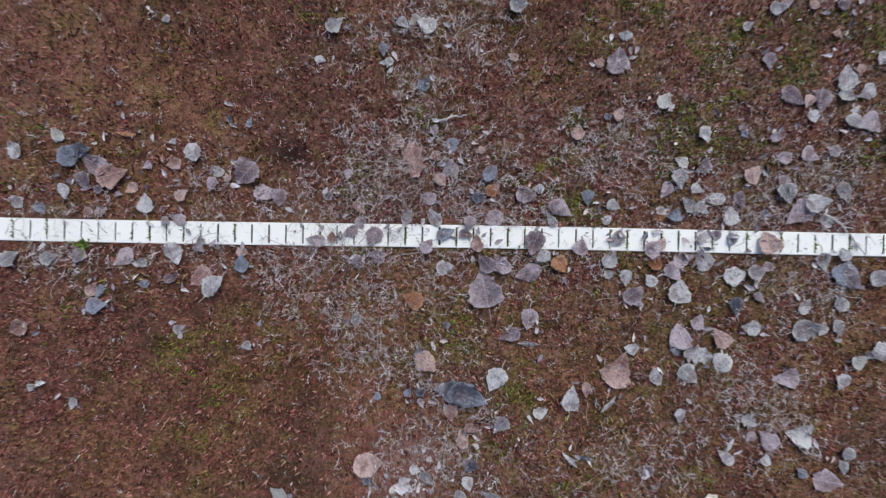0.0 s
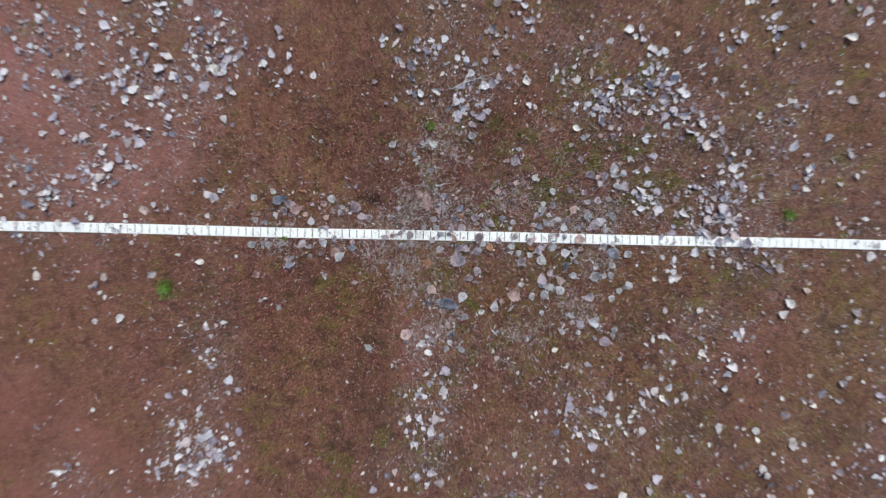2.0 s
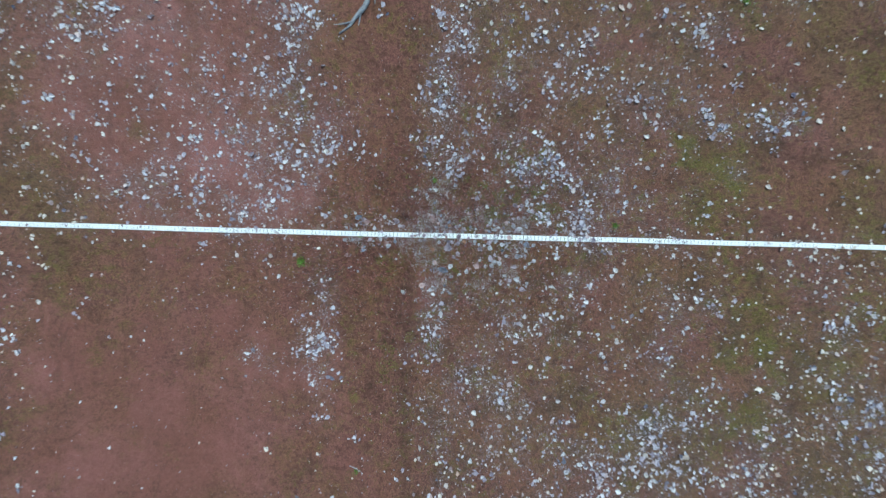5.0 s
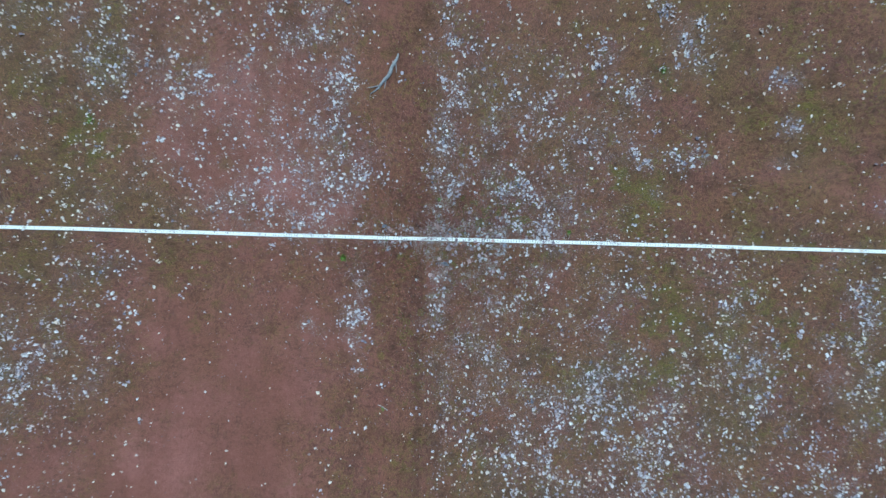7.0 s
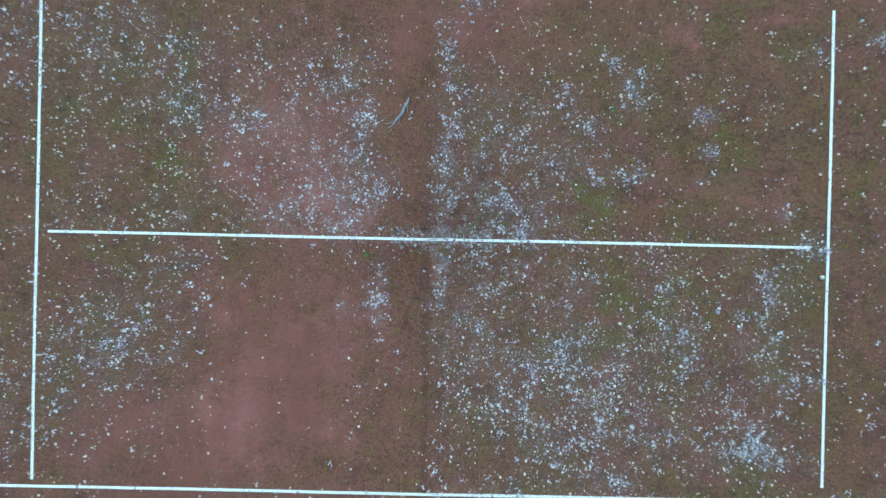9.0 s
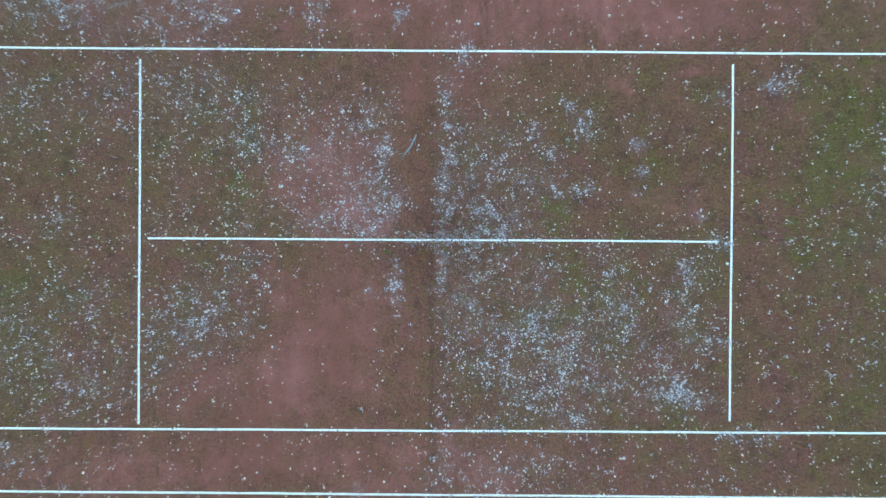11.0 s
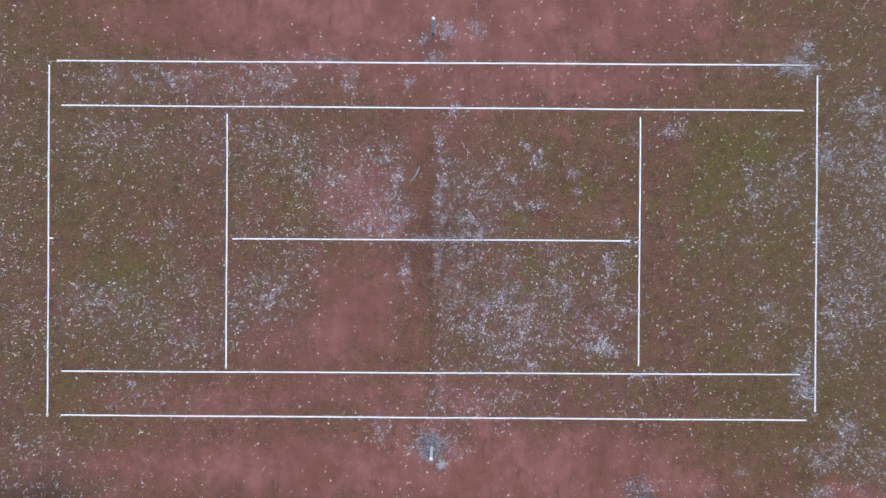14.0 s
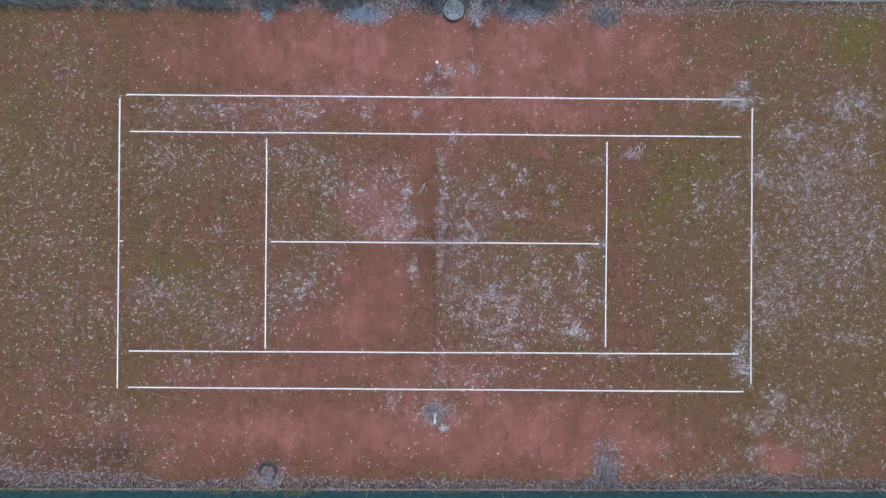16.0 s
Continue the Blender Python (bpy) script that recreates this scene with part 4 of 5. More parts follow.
LEAF_WORDS = {0: "pale grey dry leaf lying on red moss", 1: "grey-purple dead leaf lying on the clay", 2: "pinkish brown dead leaf lying on the clay", 3: "dark blue-grey wet leaf lying on moss", 4: "rust-orange dead leaf lying on the clay", 5: "whitish bleached leaf lying on red moss"}
FORM_WORDS = {1: "narrow willow leaf, ", 2: "lobed oak leaf, ", 0: ""}


def near_leaves():
    meshes, stalks = {}, {}
    lay = random.Random(21)
    for n, (mx, my, mm, code) in enumerate(LEAVES):
        form, tone = divmod(code, 10)
        pick = (form, tone, lay.randrange(12))
        if pick not in meshes:
            v, f = leaf_shape(form, True, 100 * form + 10 * pick[2] + 3)
            v, f = thick(v, f, 0.004)
            meshes[pick] = link_mesh("leaf", v, f, (M_LEAF[tone],), True)
            b = bmesh.new()
            tube(b, [(0, -0.47, 0.0), (0.02, -0.62, 0.01), (0.06 * lay.uniform(-1, 1), -0.85, 0.0)], [0.016, 0.012, 0.014], 5)
            stalks[pick] = bm_mesh("stalk", b, (M_LEAF[tone],))
        x, y, size = mx / 1000, my / 1000, mm / 1000 * (1.3 if form == 1 else 1.0)
        lo = float(ground_z(np.array([x]), np.array([y]))[0])
        on_tape = abs(y) < 0.022 + size * 0.3
        z = (0.0055 if on_tape else lo + 0.004) + 0.001 * (n % 4)
        ob = new("leaf", meshes[pick])
        ob.matrix_world = Matrix.Translation((x, y, z)) @ Euler((lay.uniform(-0.10, 0.10), lay.uniform(-0.10, 0.10), lay.uniform(0, math.tau))).to_matrix().to_4x4() @ Matrix.Diagonal((size, size, size, 1))
        words = LEAF_WORDS[tone] if not form else FORM_WORDS[form] + LEAF_WORDS[tone]
        if on_tape and abs(y) < 0.02:
            words = words.split(" lying")[0] + " lying on the white line"
        tagged(ob, words, "leaf", "fallen leaves round the middle of the court")
        if form == 0 and lay.random() < 0.6:
            st = new("stalk", stalks[pick])
            st.parent = ob


near_leaves()


def on_strip(x, y):
    """True on or close to one of the plastic lines."""
    hit = (np.abs(y) < 0.03) & (np.abs(x) < 6.2)
    for line in (5.46, 4.073, -4.11, -5.49):
        hit |= (np.abs(y - line) < 0.065) & (np.abs(x) < 11.7)
    for line in (6.375, 11.855):
        hit |= (np.abs(np.abs(x) - line) < 0.04) & (np.abs(y) < 5.5)
    return hit


def scatter(points, protos, sizes, lift, tilt, name, material, label, category):
    """One mesh with a copy of one of the shapes at every point."""
    n = len(points)
    which = rng.integers(0, len(protos), n)
    out_v, out_f, out_b, base = [], [], [], 0
    ang = rng.random(n) * math.tau
    tx, ty = np.clip(rng.normal(0, tilt, n), -0.85, 0.85), np.clip(rng.normal(0, tilt, n), -0.85, 0.85)
    gz = ground_z(points[:, 0], points[:, 1])
    gz = np.where(on_strip(points[:, 0], points[:, 1]), 0.0045, gz)
    for k, (pv, pf) in enumerate(protos):
        idx = np.nonzero(which == k)[0]
        if not len(idx):
            continue
        v, f = np.array(pv), np.array(pf)
        s = sizes[idx][:, None]
        x, y, z = v[:, 0][None] * s, v[:, 1][None] * s, v[:, 2][None] * s
        z = z + x * np.tan(ty[idx])[:, None] + y * np.tan(tx[idx])[:, None]
        c, d = np.cos(ang[idx])[:, None], np.sin(ang[idx])[:, None]
        w = np.stack([points[idx, 0][:, None] + x * c - y * d, points[idx, 1][:, None] + x * d + y * c, z + gz[idx][:, None] + lift[idx][:, None]], 2)
        out_v.append(w.reshape(-1, 3))
        out_b.append(np.tile(v, (len(idx), 1)))
        out_f.append((f[None] + (base + np.arange(len(idx)) * len(v))[:, None, None]).reshape(-1, f.shape[1]))
        base += len(idx) * len(v)
    co, fa = np.concatenate(out_v), np.concatenate(out_f)
    me = bpy.data.meshes.new(name)
    me.vertices.add(len(co))
    me.vertices.foreach_set("co", co.ravel())
    me.loops.add(fa.size)
    me.loops.foreach_set("vertex_index", fa.ravel().astype(np.int32))
    me.polygons.add(len(fa))
    me.polygons.foreach_set("loop_start", np.arange(len(fa)) * fa.shape[1])
    me.update(calc_edges=True)
    me.attributes.new("blade", "FLOAT_VECTOR", "POINT").data.foreach_set("vector", np.concatenate(out_b).astype(np.float32).ravel())
    me.polygons.foreach_set("use_smooth", np.zeros(len(fa), dtype=bool))
    me.materials.append(material)
    return tagged(new(name, me), label, category, kind="stuff")


def sample(density, x0, x1, y0, y1, cap):
    """Points in a rectangle, as dense as density(x, y) says, at most cap per square metre."""
    n = int((x1 - x0) * (y1 - y0) * cap)
    p = np.stack([rng.uniform(x0, x1, n), rng.uniform(y0, y1, n)], 1)
    return p[rng.random(n) * cap < density(p[:, 0], p[:, 1])]


# the middle, where leaves lie one by one, is left free
def off_middle(p):
    return p[~((np.abs(p[:, 0] - 0.17) < 0.86) & (np.abs(p[:, 1]) < 0.485)) & (np.abs(p[:, 1]) < 9.6)]


def clustered(p, share, few, reach):
    """Keep most points; gather the rest in small overlapping clusters."""
    pick = rng.random(len(p)) < share
    heart = p[pick][rng.random(int(pick.sum())) < 1.0 / few]
    near = np.repeat(heart, rng.poisson(few, len(heart)), 0)
    return np.concatenate([p[~pick], near + rng.normal(0, 1, near.shape) * reach * rng.uniform(0.5, 1.4, (len(near), 1))])


single = off_middle(clustered(sample(base_density, -18.5, 18.8, -9.2, 9.6, 340), 0.25, 2.0, 0.030))
heaped = off_middle(clustered(heap_points(2.35), 0.7, 5.0, 0.042))
pts = np.concatenate([single, heaped])
lone = np.arange(len(pts)) < len(single)
sz = np.clip(rng.lognormal(math.log(0.0246), 0.40, len(pts)), 0.010, 0.056) * np.where(lone, 0.92, 1.0)
protos = [leaf_shape(0, False, s, 6) for s in range(20)] + [leaf_shape(2, False, 40, 6), leaf_shape(1, False, 41, 6)]
plain = [leaf_shape(0, False, s, 3) for s in range(60, 74)]
small = [leaf_shape(0, False, s, 2) for s in range(80, 94)]
close = (np.abs(pts[:, 0]) < 3.0) & (np.abs(pts[:, 1]) < 1.8)
sz = sz * np.where((np.abs(pts[:, 0]) > 3.0) | (np.abs(pts[:, 1]) > 1.8), 1.14, 1.0)
sz = sz * np.where(lone & ((np.abs(pts[:, 0]) > 6.6) | (np.abs(pts[:, 1]) > 4.3)), 1.22, 1.0)
outer = (np.abs(pts[:, 0]) > 6.6) | (np.abs(pts[:, 1]) > 4.3)
for keep, shapes, skin, words in (
    (close & lone, protos, M_SINGLE, "single pale dead leaves scattered round the net line"),
    (close & ~lone, protos, M_LITTER, "heaps of grey dead leaves round the net line"),
    (~close & ~outer & lone, plain, M_CREAM, "thousands of single cream dead leaves over the court"),
    (~close & ~outer & ~lone, plain, M_LITTER, "drifts of grey dead leaves over the court"),
    (outer & lone, small, M_CREAM, "single cream dead leaves round the outer court"),
    (outer & ~lone, small, M_LITTER, "drifts of grey dead leaves round the outer court"),
):
    scatter(pts[keep], shapes, sz[keep], (0.002 + 0.008 * rng.random(len(pts)))[keep], 0.26, "leaf_litter", skin, words, "leaves")

# torn scraps beside the single leaves of the middle
beside = np.repeat(np.array([(x, y) for x, y, size, code in LEAVES if (x * 7 + y) % 10 < 8], dtype=float) / 1000, 3, 0)
beside = beside + rng.normal(0, 0.021, beside.shape)
scatter(beside, [([(x * 0.6, y, z + 0.5 * x * x) for x, y, z in v], f) for v, f in protos], rng.uniform(0.006, 0.020, len(beside)), 0.002 + 0.004 * rng.random(len(beside)), 0.45, "leaf_scraps", M_LITTER, "small torn scraps of grey and pinkish dead leaves", "leaf bits")


# crumbs of broken leaf and bleached moss between the whole leaves
pts = np.concatenate([heap_points(9.5), sample(lambda x, y: 1.0 * base_density(x, y), -17, 17, -9, 9, 300), sample(lambda x, y: 500 * np.exp(-((x - 0.2) ** 2 / 3 + y ** 2 / 1.5)) * fbm(x, y, 0.2, 70), -2.5, 3, -2, 2, 500)])
shard = []
for k in range(12):
    r = random.Random(700 + k)
    shard.append(([(-0.5 * r.random() - 0.1, -0.5, 0.1 * r.random()), (0.5 * r.random(), -0.5 * r.random(), 0.25 * r.random()), (0.5 * r.random() + 0.1, 0.5, 0.1 * r.random()), (-0.4 * r.random(), 0.4 * r.random(), 0.25 * r.random())], [(0, 1, 2, 3)]))
scatter(pts, shard, rng.uniform(0.004, 0.015, len(pts)) * np.where((np.abs(pts[:, 0] - 0.17) < 0.95) & (np.abs(pts[:, 1]) < 0.55), 0.45, 1.0), 0.003 + 0.006 * rng.random(len(pts)), 0.4, "leaf_crumbs", M_CRUMB, "small broken bits of pale dead leaf and moss", "leaf bits")


# ---- dry grass and moss stems, in tufts round the middle ----
def strand_shape(seed, bend):
    r = random.Random(seed)
    v, f, a, x, y, z = [], [], r.uniform(-0.3, 0.3), 0.0, -0.5, 0.02
    for i in range(6):
        wdt = 0.010 * (1 - 0.12 * i)
        v += [(x - wdt, y, z), (x + wdt, y, z + 0.01)]
        a += r.uniform(-bend, bend)
        x, y, z = x + math.sin(a) * 0.2, y + math.cos(a) * 0.2, 0.02 + 0.10 * math.sin((i + 1) / 5 * math.pi) * r.random()
        if i:
            f.append((2 * i - 2, 2 * i - 1, 2 * i + 1, 2 * i))
    return v, f


TUFTS = [(0.07, 0.12), (0.11, 0.17), (0.03, 0.09), (0.0, -0.05), (0.06, 0.05), (0.11, 0.36), (0.20, 0.39), (0.03, -0.20), (-0.09, -0.07), (0.50, 0.15), (0.74, -0.28), (0.82, -0.33), (0.14, 0.15), (0.10, 0.08), (-0.04, 0.02),
         (0.02, -0.08), (0.33, 0.05), (0.20, -0.43), (0.55, -0.45), (0.75, 0.05), (0.92, 0.10), (-0.55, -0.02), (-0.30, 0.04), (0.9, -0.1), (0.12, -0.42)]


def strand_density(x, y):
    near = np.exp(-((x - 0.2) ** 2 / 3.2 + y ** 2 / 1.6))
    d = 230 * near * (0.12 + 1.5 * np.clip(leaf_density(x, y) / 130, 0, 1.3)) * (0.3 + 1.4 * grain(x, y, 0.09, 20))
    return (d + 420 * near * fbm(x, y, 0.12, 22) ** 2 + 70 * step(fbm(x, y, 0.3, 24), 0.42, 0.62) + 5) * np.where(np.abs(y) < 0.05, 0.12, 1.0)


pts = sample(strand_density, -4.5, 5.0, -3.2, 3.4, 1300)
extra = [np.array([[cx, cy]]) + rng.normal(0, 0.045, (60, 2)) for cx, cy in TUFTS]
pts = np.concatenate([pts] + extra)
sizes = np.concatenate([np.clip(rng.lognormal(math.log(0.015), 0.5, len(pts) - 60 * len(TUFTS)), 0.006, 0.07), np.clip(rng.lognormal(math.log(0.026), 0.45, 60 * len(TUFTS)), 0.01, 0.075)])
scatter(pts, [strand_shape(s, 0.25 + 0.07 * (s % 6)) for s in range(24)], sizes, 0.003 + 0.006 * rng.random(len(pts)), 0.12, "dry_grass", M_GRASS, "bleached dry grass and moss stems on the clay", "dry grass")

# ---- bleached moss sprigs: small branched bits ----
def sprig_shape(seed):
    r = random.Random(seed)
    v, f = [], []

    def arm(x, y, a, l, wdt):
        k = len(v)
        c, d = math.cos(a), math.sin(a)
        x1, y1 = x + c * l, y + d * l
        z0, z1 = r.uniform(0.05, 0.25), r.uniform(0.1, 0.5)
        v.extend([(x - d * wdt, y + c * wdt, z0), (x + d * wdt, y - c * wdt, z0), (x1 + d * wdt * 0.5, y1 - c * wdt * 0.5, z1), (x1 - d * wdt * 0.5, y1 + c * wdt * 0.5, z1)])
        f.append((k, k + 1, k + 2, k + 3))
        return x1, y1

    x, y, a = -0.4, 0.0, 0.0
    for i in range(3):
        x2, y2 = arm(x, y, a, 0.3, 0.030)
        for q in (-1, 1):
            arm(x2, y2, a + q * r.uniform(0.6, 1.2), r.uniform(0.15, 0.4), 0.022)
        x, y, a = x2, y2, a + r.uniform(-0.5, 0.5)
    return v, f


def sprig_density(x, y):
    near = np.exp(-((x - 0.2) ** 2 / 2.6 + y ** 2 / 1.2))
    d = np.clip(leaf_density(x, y) / 120, 0, 1.6) * 1200 + 3600 * np.exp(-(y / 0.07) ** 2)
    d += 3000 * np.exp(-((x - 0.12) / 0.09) ** 2) * step(y, -0.7, -0.4) * step(1.3 - y, 0, 0.3)
    for cx, cy in TUFTS:
        d += 14500 * np.exp(-((x - cx) ** 2 + (y - cy) ** 2) / 0.007)
    return near * (d * (0.2 + 1.6 * step(fbm(x, y, 0.06, 25), 0.42, 0.62)) + 420) * np.where(np.abs(y) < 0.026, 0.12, 1.0)


pts = sample(sprig_density, -2.6, 3.0, -1.8, 1.8, 15000)
scatter(pts, [sprig_shape(s) for s in range(16)], np.clip(rng.lognormal(math.log(0.0105), 0.4, len(pts)), 0.005, 0.026), 0.003 + 0.003 * rng.random(len(pts)), 0.25, "dry_moss_sprigs", M_SPRIG, "bleached branching bits of dry moss and lichen", "moss bits")

# ---- moss shoots: small pointed tufts that roughen the ground near the middle ----
spike = []
for s in range(6):
    r = random.Random(300 + s)
    ax, ay = r.uniform(-0.5, 0.5), r.uniform(-0.5, 0.5)
    spike.append(([(-0.20, -0.15, -0.1), (0.20, -0.15, -0.1), (0.0, 0.24, -0.1), (ax * 1.7, ay * 1.7, 0.75)], [(0, 1, 3), (1, 2, 3), (2, 0, 3)]))


def near_fade(x, y):
    return np.exp(-(((x - 0.17) / 1.15) ** 4) - ((y / 0.75) ** 4))


def off_line(y):
    return (np.abs(y) > 0.026).astype(float)


pts = sample(lambda x, y: 52000 * near_fade(x, y) * off_line(y) * (0.35 + 0.65 * step(fbm(x, y, 0.035, 30), 0.30, 0.62)) * (1 - 0.45 * bare_cover(x, y)), -1.5, 1.85, -1.0, 1.0, 52000)
scatter(pts, spike, rng.uniform(0.003, 0.010, len(pts)), np.full(len(pts), 0.0005), 0.25, "moss", M_MOSS, "red-brown carpet of dry moss shoots", "moss")
pts = sample(lambda x, y: 20000 * near_fade(x / 1.6, y / 1.6) * off_line(y) * step(green_cover(x, y), 0.28, 0.65), -2.4, 2.7, -1.6, 1.6, 20000)
scatter(pts, spike, rng.uniform(0.004, 0.011, len(pts)), np.full(len(pts), 0.001), 0.2, "green_moss", M_GREEN, "bright green moss cushions between brown moss", "moss")
slots = -6.19 + (np.arange(372) + 0.6) * PITCH + SLOT / 2
slots = slots[(np.abs(slots - 0.1) < 1.3)]
slots = np.repeat(rng.choice(slots, 34, replace=False), 16)
pts = np.stack([slots + rng.normal(0, 0.0012, len(slots)), rng.uniform(-0.019, 0.019, len(slots))], 1)
scatter(pts, spike, rng.uniform(0.004, 0.008, len(pts)), np.full(len(pts), -0.001), 0.2, "slot_moss", M_GREEN, "green moss sprouting from slots of the white line", "moss")


# ---- the fallen branch ----
def make_branch():
    b = bmesh.new()
    a = Vector((-0.43, 2.27, 0.02))
    d = Vector((-0.33, -0.50, 0.0))
    side = Vector((0.5, -0.33, 0)).normalized()
    pts = [a + d * t + side * (0.05 * math.sin(t * 3.0) + 0.008 * math.sin(t * 17)) + Vector((0, 0, 0.012 * math.sin(t * 5))) for t in [i / 10 for i in range(11)]]
    tube(b, pts, [0.009, 0.017, 0.021, 0.022, 0.024, 0.023, 0.020, 0.017, 0.013, 0.010, 0.006], 9)
    ob = new("branch", bm_mesh("branch", b, (M_BARK,), True))
    tagged(ob, "grey lichen-covered fallen branch on bare clay", "branch")
    for t, s, l in ((0.15, 1, 0.10), (0.75, -1, 0.11), (0.55, 1, 0.06)):
        p = a + d * t + side * 0.05 * math.sin(t * 3.0)
        tw = bmesh.new()
        tube(tw, [p, p + d * 0.12 + side * s * l * 0.6, p + d * 0.2 + side * s * l + Vector((0, 0, 0.02))], [0.009, 0.006, 0.003], 6)
        part("twig", tw, M_BARK, ob)


make_branch()


def make_twig(x0, y0, x1, y1, radius, label, seed):
    """A thin bent twig with two short side shoots."""
    r = random.Random(seed)
    a, d = Vector((x0, y0, 0.012)), Vector((x1 - x0, y1 - y0, 0))
    side = Vector((-d.y, d.x, 0)).normalized()
    bow = r.uniform(0.03, 0.10) * d.length
    pts = [a + d * t + side * (bow * math.sin(t * math.pi) + r.uniform(-0.002, 0.002)) + Vector((0, 0, 0.004 * math.sin(t * 7))) for t in [i / 8 for i in range(9)]]
    ob = new("twig", bm_mesh("twig", tube(bmesh.new(), pts, [radius * (1 - 0.07 * i) for i in range(9)], 7), (M_TWIG,), True))
    tagged(ob, label, "twig", "thin twigs on the court")
    for k, q in ((3, 1), (5, -1)):
        part("side_shoot", tube(bmesh.new(), [pts[k], pts[k] + d * 0.08 + side * q * 0.06 * d.length, pts[k] + d * 0.14 + side * q * 0.10 * d.length], [radius * 0.6, radius * 0.45, radius * 0.25], 5), M_TWIG, ob)


make_twig(0.215, 0.655, 0.41, 0.73, 0.0028, "thin pale twig lying on moss beside a purple leaf", 31)
make_twig(-0.56, -2.06, -0.44, -2.13, 0.0035, "short curved pale twig lying on bare clay", 32)
make_twig(0.165, 0.218, 0.215, 0.232, 0.0022, "tiny bleached bent twig between dead leaves", 33)
make_twig(0.905, 0.055, 0.985, -0.02, 0.0022, "thin pale twig lying among dead leaves", 34)


# ---- old balls ----
def make_ball(x, y, words):
    r, turn = 0.0335, Euler((0.7, 0.3, 0.9)).to_matrix()
    b = bmesh.new()
    bmesh.ops.create_icosphere(b, subdivisions=4, radius=r)
    ob = new("tennis_ball", bm_mesh("tennis_ball", b, (M_FELT,), True))
    ob.location = (x, y, r - 0.003)
    tagged(ob, words, "ball", "old tennis balls")
    seam = []
    for i in range(65):
        t = i / 64 * math.tau
        v = Vector((math.cos(t) * 0.75 + 0.25 * math.cos(3 * t), math.sin(t) * 0.75 - 0.25 * math.sin(3 * t), 0.866 * math.sin(2 * t)))
        seam.append(turn @ (v.normalized() * r * 1.002))
    part("seam", tube(bmesh.new(), seam, 0.0012, 5, False), M_CAP, ob, "thin white rubber seam")


make_ball(6.27, -0.479, "bleached pale yellow tennis ball beside the white line")
make_ball(-0.76, 6.13, "bleached pale yellow tennis ball on bare clay")
make_ball(8.85, -8.69, "bleached tennis ball lying against a leaf drift")


# ---- fresh green tufts ----
def make_tuft(x, y, wide, blades, seed):
    r = random.Random(seed)
    v, f = [], []
    for k in range(blades):
        a, rad, l = r.uniform(0, math.tau), wide * abs(r.gauss(0, 0.55)), r.uniform(0.006, 0.016) * max(1.0, wide / 0.055)
        px, py, lean = rad * math.cos(a), rad * math.sin(a), r.uniform(0.3, 1.1)
        b = a + r.uniform(-0.8, 0.8)
        cx, cy, wd = math.cos(b), math.sin(b), r.uniform(0.0015, 0.003) * max(1.0, wide / 0.055)
        n0 = len(v)
        for t in (0, 0.5, 1):
            ox, oy, oz = px + cx * l * lean * t, py + cy * l * lean * t, 0.004 + l * t * (1 - 0.4 * t)
            q = wd * (1 - 0.85 * t)
            v += [(ox - cy * q, oy + cx * q, oz), (ox + cy * q, oy - cx * q, oz)]
        f += [(n0, n0 + 1, n0 + 3, n0 + 2), (n0 + 2, n0 + 3, n0 + 5, n0 + 4)]
    ob = new("grass_tuft", link_mesh("grass_tuft", v, f, (M_FRESH,)))
    ob.location = (x, y, float(ground_z(np.array([x]), np.array([y]))[0]))
    return tagged(ob, "small bright green grass tuft growing in the clay", "grass tuft", "green tufts on the court", "stuff")


for k, (gx, gy, gw, gn) in enumerate([(-1.04, -0.264, 0.040, 420), (1.74, 0.13, 0.03, 160), (0.125, 0.487, 0.02, 90), (-0.52, -0.03, 0.012, 40), (2.85, 2.15, 0.07, 160), (-4.2, 1.35, 0.08, 160), (-0.5, -2.11, 0.03, 60), (5.78, -8.55, 0.14, 150), (8.42, -8.5, 0.13, 120), (0.35, -8.58, 0.16, 130), (-0.6, -8.6, 0.12, 90)]):
    make_tuft(gx, gy, gw, gn, 900 + k)


# ---- edges of the court: edging stones, windscreen fence, tub, tyre, shrubs ----
def make_kerb(name, y, width, x0, x1, label):
    kerb = new(name)
    kerb.location = (0, y, 0)
    tagged(kerb, label, "kerb", kind="structure")
    b = bmesh.new()
    box(b, 0.003, 0.997, -width / 2, width / 2, -0.15, 0.03, 0.008)
    me = bm_mesh("edging_stone", b, (M_CONCRETE,))
    x = x0
    while x < x1:
        st = new("edging_stone", me)
        st.parent = kerb
        st.location = (x, random.uniform(-0.008, 0.008), random.uniform(-0.012, 0.006))
        st.rotation_euler = (random.uniform(-0.03, 0.03), 0, random.uniform(-0.006, 0.006))
        x += 1.0
    return kerb


make_kerb("kerb", -9.235, 0.05, -20, 21, "narrow grey concrete edging along the leaf drift")
make_kerb("kerb", 9.27, 0.12, 3.0, 21, "pale concrete edging stones beyond the leaf litter")


